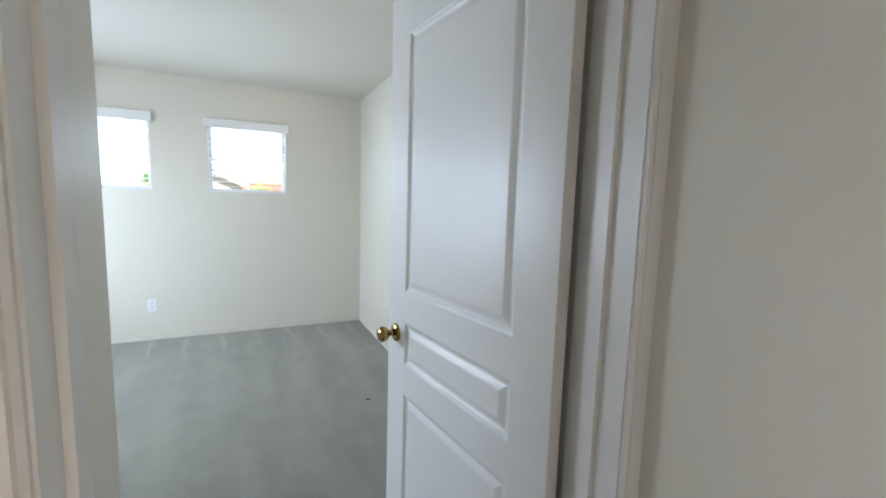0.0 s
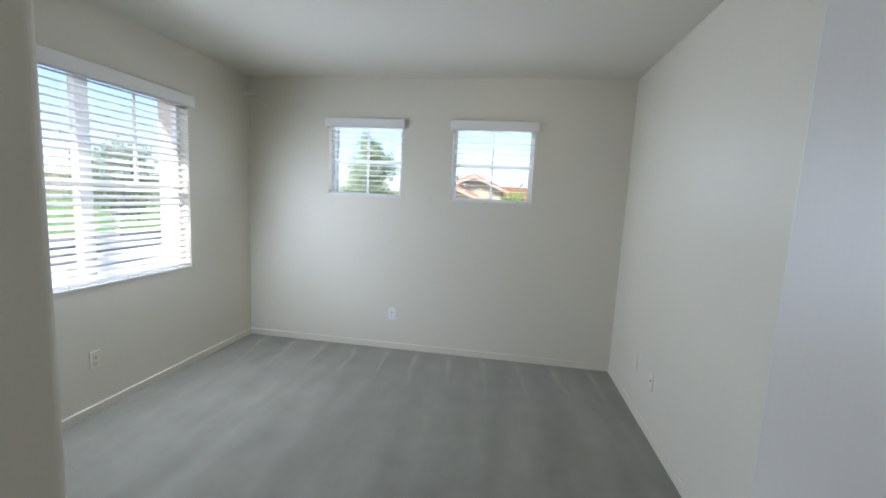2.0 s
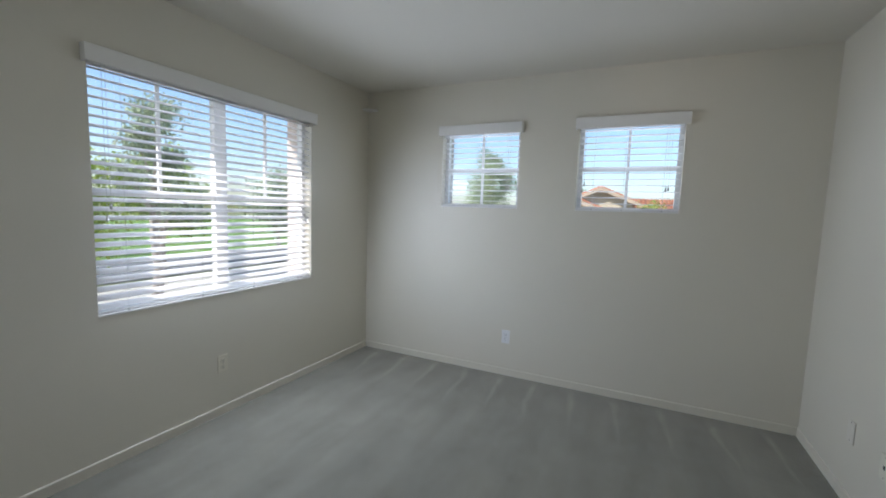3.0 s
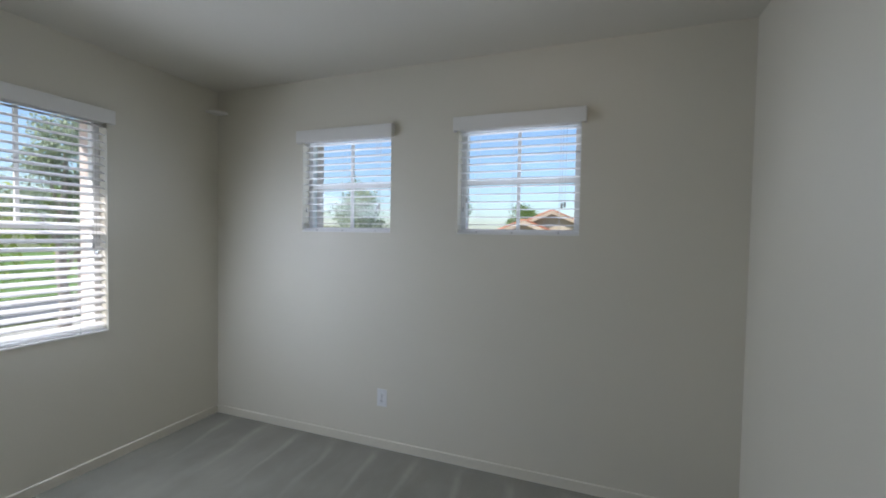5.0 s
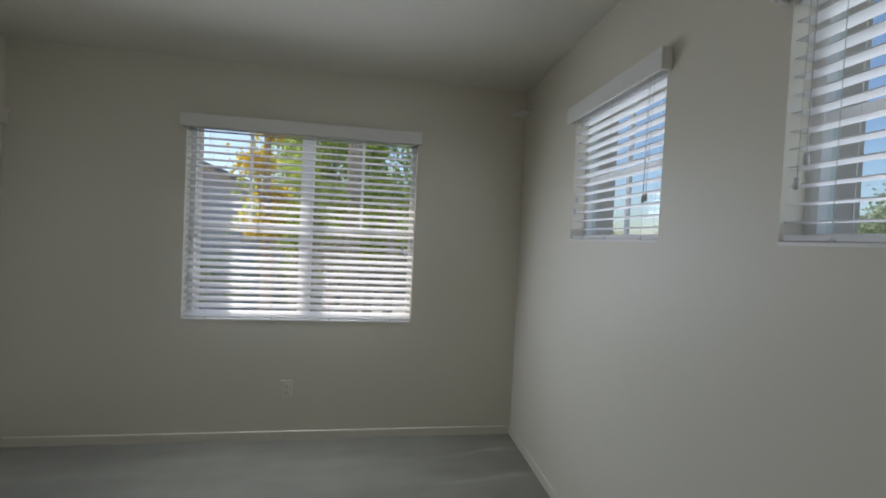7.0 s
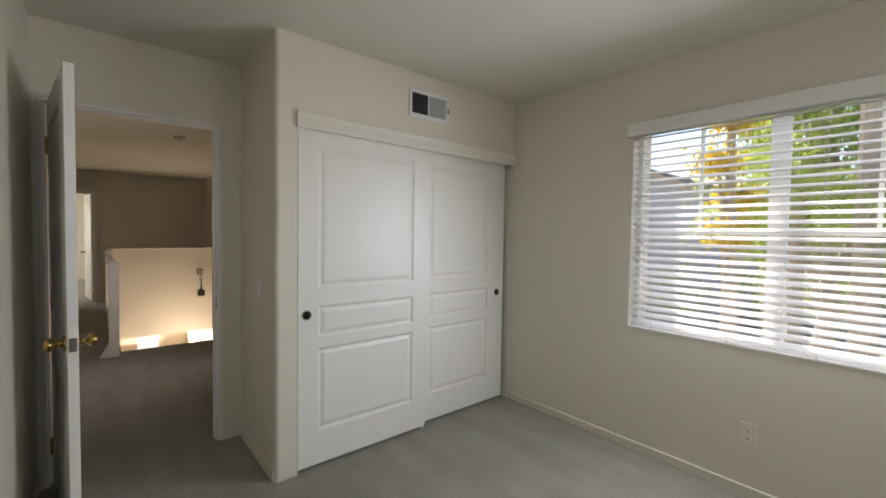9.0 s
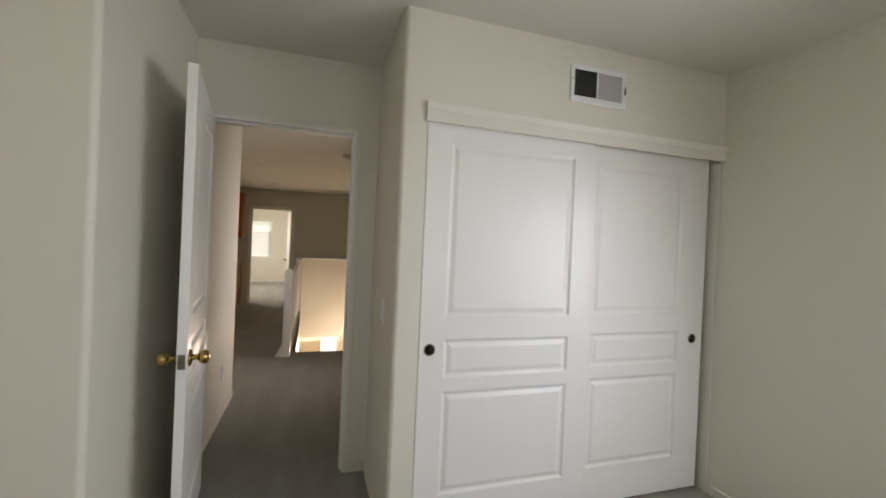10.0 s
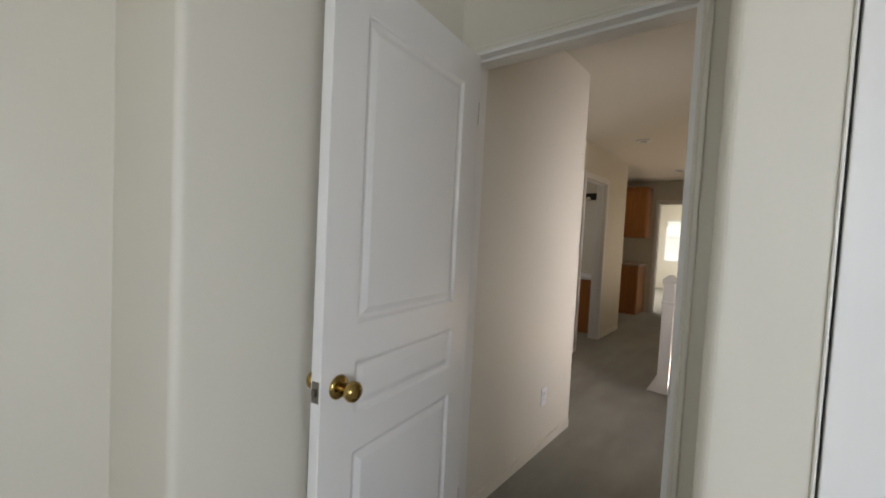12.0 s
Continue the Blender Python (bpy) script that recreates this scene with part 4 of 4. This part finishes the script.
cabinet("base_cabinet", 1.565, 2.88, YF + 0.002, -6.07, 0, 0.88, 3, "honey oak base cabinet in the hall niche", True)
cabinet("wall_cabinet", 1.53, 2.88, YF + 0.002, -6.26, 1.40, 2.33, 3, "honey oak wall cabinet above the counter", False)


def ceiling_disc(name, x, y, r, h, mat, label, category):
    c = empty(name, Matrix.Translation((x, y, ZC)), label, category)
    bm = bmesh.new()
    lathe(bm, [(r, -0.0005), (r, -h * 0.5), (r * 0.92, -h), (r * 0.6, -h - 0.004), (r * 0.2, -h - 0.006)], 28)
    part("housing", bm, mat, c, "", True)
    bm = bmesh.new()
    lathe(bm, [(r * 0.45, -h - 0.0045), (r * 0.42, -h - 0.010), (r * 0.2, -h - 0.012)], 24)
    part("lens", bm, VENTG, c, "", True)


ceiling_disc("smoke_detector", -0.23, -2.2, 0.06, 0.028, IVORY, "round smoke detector on the hall ceiling", "smoke detector")
ceiling_disc("ceiling_downlight", 0.91, -3.12, 0.085, 0.012, PLATE, "unlit round downlight in the hall ceiling", "ceiling light")
ceiling_disc("ceiling_downlight", 0.90, -5.42, 0.085, 0.012, PLATE, "unlit round downlight in the hall ceiling", "ceiling light")

# iron sconce on the guard wall above the stairs
sc = empty("wall_sconce", Matrix.Translation((-0.98, -5.50, 0.40)), "black iron sconce on the guard wall above the stairs", "wall lamp")
bm = bmesh.new()
box(bm, -0.06, 0.06, 0.001, 0.03, -0.27, -0.15, 0.006)
part("back_plate", bm, IRON, sc)
bm = bmesh.new()
tube(bm, (0, 0.016, -0.16), (0, 0.03, 0.15), 0.008, 0.008, 8)
pts = [(0.02 + 0.05 * math.sin(radians(a)), 0.04, 0.20 - 0.05 * math.cos(radians(a))) for a in range(-60, 241, 30)]
for p, q in zip(pts, pts[1:]):
    tube(bm, p, q, 0.009, 0.009, 8)
part("arm", bm, IRON, sc, "curled iron arm", True)
bm = bmesh.new()
lathe(bm, [(0.018, 0), (0.018, 0.09), (0.012, 0.095)], 16, Matrix.Translation((0.02, 0.05, 0.06)))
part("candle", bm, IVORY, sc, "", True)

# far bedroom window with closed blind
fw = window("window_4", FWIN[0], FWIN[1], FWIN[2], FWIN[3], lambda u, d, z: (u, -11.4 - d * 0.6, z), [], "far bedroom window behind a closed blind")
fb = empty("window_blind", Matrix.Translation((0, -11.38, 0)), "closed white slat blind in the far bedroom", "window blind")
bm = bmesh.new()
box(bm, FWIN[0] + 0.004, FWIN[1] - 0.004, -0.0014, 0.0014, -0.024, 0.024)
sl = part("slat", bm, SLAT, fb)
for i in range(26):
    mm = Matrix.Translation((0, -0.02, FWIN[3] - 0.06 - i * 0.0425)) @ Matrix.Rotation(radians(52), 4, "X")
    if i:
        twin(sl, fb, mm)
    else:
        sl.matrix_local = mm
# bathroom glimpse: mirror frame and vanity
cab = empty("bath_vanity", Matrix.Translation((1.60, -4.455, 0)), "honey oak vanity seen through the bathroom doorway", "vanity")
bm = bmesh.new()
box(bm, 0, 1.1, 0, 0.55, 0, 0.76, 0.004)
part("body", bm, OAK, cab)
bm = bmesh.new()
box(bm, -0.02, 1.1, 0, 0.58, 0.76, 0.80, 0.006)
part("countertop", bm, PLATE, cab, "white vanity top")
vl = empty("vanity_light", Matrix.Translation((1.72, -4.465, 1.98)), "dark bronze bar light above the vanity", "wall lamp")
bm = bmesh.new()
box(bm, -0.14, 0.30, 0.001, 0.05, -0.05, 0.05, 0.006)
part("bar", bm, IRON, vl)
for x in (-0.07, 0.08, 0.23):
    bm = bmesh.new()
    lathe(bm, [(0.012, 0), (0.030, -0.02), (0.036, -0.055), (0.030, -0.058)], 16, Matrix.Translation((x, 0.07, -0.01)))
    part("shade", bm, IVORY, vl, "cream glass shade", True)


# ---- outdoors ----
GZ = -3.0
bm = bmesh.new()
box(bm, -900, 900, -900, 900, GZ - 0.2, GZ)
structure("ground", bm, GRASS, "dry grassy ground around the houses", "ground")
bm = bmesh.new()
box(bm, -23.5, -2.6, -26, 30, GZ, GZ + 0.03)
structure("pavement", bm, CONCRETE, "pale sunlit concrete beside the house", "pavement")
# Invented pale slab, so the lower window shows bright cream, not green.
bm = bmesh.new()
box(bm, -2.59, 6, -60, -11.6, GZ, GZ + 0.03)
structure("patio", bm, CONCRETE, "pale sunlit concrete, added to brighten the lower window's view", "patio")
bm = bmesh.new()
box(bm, -95, -32.5, 4, 80, GZ, GZ + 0.05)
structure("lawn", bm, surface("green_lawn", (0.13, 0.23, 0.035), 0.95, var=0.4, big=0.3, fine=8, bump=0.6, dist=0.04), "bright green lawn beyond the street", "lawn")
bm = bmesh.new()
box(bm, -32, -24, -60, 60, GZ + 0.03, GZ + 0.045)
structure("road", bm, ASPHALT, "grey asphalt street", "road")


def crown(bm, rnd, centre, radii, clumps, leaves, size, droop=0.0):
    """Leaf clumps scattered through a lumpy ellipsoid."""
    cx, cy, cz = centre
    for _ in range(clumps):
        while True:
            p = Vector((rnd.uniform(-1, 1), rnd.uniform(-1, 1), rnd.uniform(-1, 1)))
            if 0.25 < p.length < 1:
                break
        p = Vector((p.x * radii[0], p.y * radii[1], p.z * radii[2]))
        p *= 0.72 + 0.4 * noise.noise(p * 0.9 + Vector(centre))
        rad = size * rnd.uniform(2.0, 4.2)
        for _ in range(leaves):
            q = Vector((rnd.gauss(0, 1), rnd.gauss(0, 1), rnd.gauss(0, 0.7))) * rad * 0.5
            o = Vector((cx, cy, cz)) + p + q
            d = Vector((rnd.uniform(-1, 1), rnd.uniform(-1, 1), rnd.uniform(-1, 0.6) - droop)).normalized()
            s = d.orthogonal().normalized() * size * rnd.uniform(0.22, 0.4)
            s = Matrix.Rotation(rnd.uniform(0, 6.28), 3, d) @ s
            l = size * rnd.uniform(0.7, 1.4)
            vs = [bm.verts.new(o), bm.verts.new(o + d * l * 0.5 + s), bm.verts.new(o + d * l), bm.verts.new(o + d * l * 0.5 - s)]
            bm.faces.new(vs)


def tree(x, y, h, spread, leafmat, label, seed, trunk_h=0.35, clumps=160, leaves=26, size=0.16, droop=0.0, blobs=7):
    rnd = random.Random(seed)
    t = empty("tree", Matrix.Translation((x, y, GZ)), label, "tree")
    bm = bmesh.new()
    r = 0.028 * h
    top = Vector((rnd.uniform(-0.3, 0.3), rnd.uniform(-0.3, 0.3), h * 0.86))
    pts = [Vector((0, 0, 0)).lerp(top, k / 5) + Vector((rnd.uniform(-1, 1), rnd.uniform(-1, 1), 0)) * 0.02 * h * (0 < k < 5) for k in range(6)]
    for k in range(5):
        tube(bm, pts[k], pts[k + 1], r * (1 - k / 5.6), r * (1 - (k + 1) / 5.6), 9)
    centres = []
    for k in range(blobs):
        f = trunk_h + (1 - trunk_h) * (k + 0.5) / blobs
        a = k * 2.4 + rnd.uniform(-0.5, 0.5)
        out = spread * (0.62 - 0.45 * max(0, f - 0.6) / 0.4) * rnd.uniform(0.55, 1.0)
        c = Vector((math.cos(a) * out, math.sin(a) * out, h * f))
        base = Vector((0, 0, 0)).lerp(top, min(0.95, f * 0.75))
        mid = base.lerp(c, 0.5) + Vector((0, 0, 0.03 * h))
        tube(bm, base, mid, r * 0.38, r * 0.22, 6)
        tube(bm, mid, c, r * 0.22, r * 0.06, 6)
        centres.append(c)
    part("trunk", bm, BARK, t, "brown trunk with limbs")
    bm = bmesh.new()
    for c in centres:
        s = spread * rnd.uniform(0.42, 0.62)
        crown(bm, rnd, c, (s, s, s * rnd.uniform(0.65, 0.95)), clumps // blobs, leaves, size, droop)
    me = finish("crown", bm, leafmat)
    o = new("crown", me)
    o.parent = t
    return t


def fan_plant(x, y, h, leafmat, label, seed, fronds=16, length=1.7, girth=0.13):
    """Arching feather fronds on a slim trunk."""
    rnd = random.Random(seed)
    t = empty("palm", Matrix.Translation((x, y, GZ)), label, "palm tree")
    bm = bmesh.new()
    for k in range(8):
        tube(bm, (0, 0, h * k / 8), (0, 0, h * (k + 1) / 8), girth * (1 - 0.03 * k), girth * (1.05 - 0.03 * (k + 1)), 10)
    part("trunk", bm, BARK, t)
    for f in range(fronds):
        a, rise = f * 2.4, rnd.uniform(0.2, 1.1)
        bm = bmesh.new()
        prev = None
        n = 16
        for k in range(n + 1):
            u = k / n
            rad = length * u
            p = Vector((math.cos(a) * rad, math.sin(a) * rad, h + length * (rise * u - 0.95 * u * u)))
            if prev is not None:
                tube(bm, prev, p, 0.012 * (1.1 - u), 0.012 * (1.05 - u), 4)
                side = Vector((-math.sin(a), math.cos(a), 0))
                for s in (-1, 1):
                    for e in (0, 0.5):
                        q = prev.lerp(p, e)
                        tip = q + side * s * length * 0.26 * (1 - (u - 0.45) ** 2 * 2.2) + (p - prev) * 1.4 + Vector((0, 0, -0.10 * length * rnd.uniform(0.4, 1.4)))
                        w = (p - prev).normalized() * 0.026
                        bm.faces.new([bm.verts.new(v) for v in (q - w, q + w, tip)])
            prev = p
        part("frond", bm, leafmat, t)
    return t


def house(x, y, angle, w, d, h, pitch, wallmat, roofmat, label, windows):
    """Gabled house: gable ends face local -y and +y; ridge along y. windows: (side, u, z, width, height)."""
    hs = empty("house", pose(x, y, GZ, 0, 0, angle), label, "house")
    rise = w / 2 * math.tan(radians(pitch))
    bm = bmesh.new()
    pts = [(-w / 2, 0), (w / 2, 0), (w / 2, h), (0, h + rise), (-w / 2, h)]
    a, b = ([bm.verts.new((u, yy, z)) for u, z in pts] for yy in (-d / 2, d / 2))
    bm.faces.new(a[::-1])
    bm.faces.new(b)
    for i in range(5):
        j = (i + 1) % 5
        bm.faces.new((a[i], a[j], b[j], b[i]))
    part("wall", bm, wallmat, hs)
    over = 0.5
    for s in (-1, 1):
        bm = bmesh.new()
        slope = math.tan(radians(pitch))
        rows = 14
        for k in range(rows):
            u0, u1 = (w / 2 + over) * k / rows, (w / 2 + over) * (k + 1) / rows + 0.05
            z0, z1 = h + rise - u0 * slope + 0.05, h + rise - u1 * slope + 0.10
            n = int((d + 2 * over) / 0.3)
            for i in range(n):
                y0, y1 = -d / 2 - over + 0.3 * i, -d / 2 - over + 0.3 * (i + 1)
                ym = (y0 + y1) / 2
                top = [bm.verts.new((s * u, yy, z + e)) for u, z in ((u0, z0), (u1, z1)) for yy, e in ((y0, 0), (ym, 0.09), (y1, 0))]
                bm.faces.new((top[0], top[1], top[4], top[3]))
                bm.faces.new((top[1], top[2], top[5], top[4]))
        roof = part("roof", bm, roofmat, hs, "rows of curved roof tiles")
        bm = bmesh.new()
        u = w / 2 + over
        for yy in (-d / 2 - over, d / 2 + over - 0.04):
            vs = [bm.verts.new(v) for q in (yy, yy + 0.04) for v in ((0, q, h + rise - 0.16), (s * u, q, h + rise - u * slope - 0.16), (s * u, q, h + rise - u * slope + 0.06), (0, q, h + rise + 0.06))]
            for f in ((0, 1, 2, 3), (7, 6, 5, 4), (0, 4, 5, 1), (3, 2, 6, 7), (1, 5, 6, 2)):
                bm.faces.new([vs[i] for i in f])
        part("fascia", bm, FASCIA, hs)
    for side, u, z, ww, wh in windows:
        yy = -d / 2 if side == "front" else d / 2
        s = -1 if side == "front" else 1
        bm = bmesh.new()
        sheet(bm, [u - ww / 2 - 0.1, u - ww / 2, u + ww / 2, u + ww / 2 + 0.1], [z - 0.1, z, z + wh, z + wh + 0.1], lambda a1, b1: not (abs(a1 - u) < ww / 2 and z < b1 < z + wh), lambda a1, b1, t: (a1, t, b1), yy, yy + s * 0.06)
        fr = part("window", bm, FASCIA, hs)
        bm = bmesh.new()
        box(bm, u - ww / 2, u + ww / 2, yy - 0.02, yy + 0.02, z, z + wh)
        part("pane", bm, DGLASS, fr)
    return hs


# north: tile-roofed house and tall airy trees
house(-2.45, 33.0, 6, 4.0, 6.0, 5.25, 23, STUCCO_TAN, CLAY, "tan stucco house with a steep clay tile gable", [("front", 0.0, 3.4, 1.1, 1.1)])
house(-3.35, 27.0, 6, 2.4, 4.0, 4.75, 23, STUCCO_TAN, CLAY, "low tan stucco wing with a clay tile gable", [("front", 0.0, 3.2, 0.8, 1.0)])
house(5.2, 38.0, 96, 9.0, 12.0, 3.9, 21, STUCCO_TAN, CLAY, "tan stucco house with a wide clay tile roof", [("front", 0, 2.9, 1.2, 1.2)])
tree(-8.75, 27.5, 7.9, 2.35, LEAF_PALE, "tall grey-green tree with an airy crown", 3, clumps=560, leaves=36, size=0.12, trunk_h=0.38, blobs=13)
tree(-6.2, 44.0, 7.4, 2.4, LEAF_GREEN, "green tree beyond the tiled roofs", 4, clumps=260, leaves=26, size=0.17)
tree(0.62, 24.0, 4.9, 1.0, LEAF_LIME, "low lime-green tree beside the tiled house", 5, clumps=160, leaves=30, size=0.13, trunk_h=0.25)
tree(-22, 38, 8.5, 3.6, LEAF_GREY, "grey-green tree at the end of the street", 6, clumps=260, leaves=20, size=0.3)
tree(-31, 30, 7.0, 4.2, LEAF_GREY, "broad green street tree", 7, clumps=260, leaves=20, size=0.32)
# west: garden trees, palms and the house over the street
tree(-7.0, 1.42, 7.6, 0.42, LEAF_YELLOW, "slim tree with bright yellow leaves", 11, clumps=120, leaves=30, size=0.09, trunk_h=0.55, blobs=6)
tree(-10.2, 2.1, 8.6, 1.7, LEAF_LIME, "lime-green garden tree with feathery leaves", 12, clumps=260, leaves=30, size=0.11, trunk_h=0.52, blobs=8)
fan_plant(-8.6, 2.0, 5.4, LEAF_LIME, "palm with arching lime-green fronds", 13)
fan_plant(-8.3, 2.86, 7.7, LEAF_LIME, "palm with a thick pale trunk and green fronds", 14, length=1.9, girth=0.19)
fan_plant(-9.4, 3.7, 5.3, LEAF_LIME, "low palm with arching green fronds", 15, length=1.6)
tree(-12.5, 4.9, 7.8, 1.6, LEAF_LIME, "leafy green garden tree", 16, clumps=130, leaves=22, size=0.18, trunk_h=0.5)
tree(-18.0, 11.4, 8.4, 1.9, LEAF_GREY, "pointed grey-green street tree", 17, clumps=240, leaves=30, size=0.15, trunk_h=0.45)
tree(-24.5, 15.5, 6.3, 2.6, LEAF_GREEN, "round green street tree", 18, clumps=240, leaves=30, size=0.18, trunk_h=0.5)
tree(-30.0, 18.6, 7.2, 3.6, LEAF_LIME, "broad lime-green tree beyond the street", 20, clumps=300, leaves=26, size=0.24, trunk_h=0.4)
tree(-14.0, 0.6, 8.4, 2.0, LEAF_LIME, "lime-green garden tree with a loose crown", 23, clumps=260, leaves=28, size=0.16, trunk_h=0.48)
tree(-13.0, 3.0, 8.0, 1.7, LEAF_LIME, "leafy light green garden tree", 24, clumps=220, leaves=28, size=0.15, trunk_h=0.48)
tree(-15.0, 7.6, 5.6, 1.4, LEAF_LIME, "small lime-green street tree", 19, clumps=110, leaves=22, size=0.18, trunk_h=0.5)
house(-27.0, -6.6, 90, 5.8, 10.0, 6.7, 24, STUCCO_GREY, SLATE, "grey stucco house with a dark tile roof", [("back", 0.4, 5.4, 0.6, 0.7), ("back", -1.4, 2.4, 1.0, 1.2), ("back", 1.5, 2.4, 1.0, 1.2)])
house(-40.0, 3.0, 90, 9.0, 12.0, 3.6, 22, STUCCO_TAN, CLAY, "tan house with a clay tile roof across the street", [("back", -2.0, 2.0, 1.2, 1.2), ("back", 2.0, 2.0, 1.2, 1.2)])


def hedge(x, y, L, w, h, angle, mat, label, seed):
    rnd = random.Random(seed)
    bm = bmesh.new()
    for k in range(int(L / 0.35)):
        crown(bm, rnd, ((k + 0.5) * 0.35 - L / 2, 0, h * 0.55), (0.34, w / 2, h * 0.5), 9, 16, 0.12)
    o = part("hedge", bm, mat, None)
    o.matrix_world = pose(x, y, GZ, 0, 0, angle)
    tagged(o, label, "hedge", kind="stuff")


hedge(-36.0, 6.0, 30, 2.2, 2.4, 90, LEAF_GREEN, "green shrubs along the far side of the street", 21)
hedge(-19.5, -4.2, 12, 2.2, 4.2, 90, LEAF_LIME, "lime-green shrubs before the grey house", 22)
# distant wooded hills
rnd = random.Random(5)
bm = bmesh.new()
N = 90
lo = [bm.verts.new((320 * math.cos(2 * math.pi * i / N), 320 * math.sin(2 * math.pi * i / N), GZ)) for i in range(N)]
hi = [bm.verts.new((350 * math.cos(2 * math.pi * i / N), 350 * math.sin(2 * math.pi * i / N), 6 + 9 * noise.noise(Vector((3 * math.cos(2 * math.pi * i / N), 3 * math.sin(2 * math.pi * i / N), 2))) + rnd.uniform(-0.8, 0.8))) for i in range(N)]
for i in range(N):
    bm.faces.new((lo[i], lo[(i + 1) % N], hi[(i + 1) % N], hi[i]))
structure("backdrop", bm, GRASS, "low wooded hills in the distance", "hills")
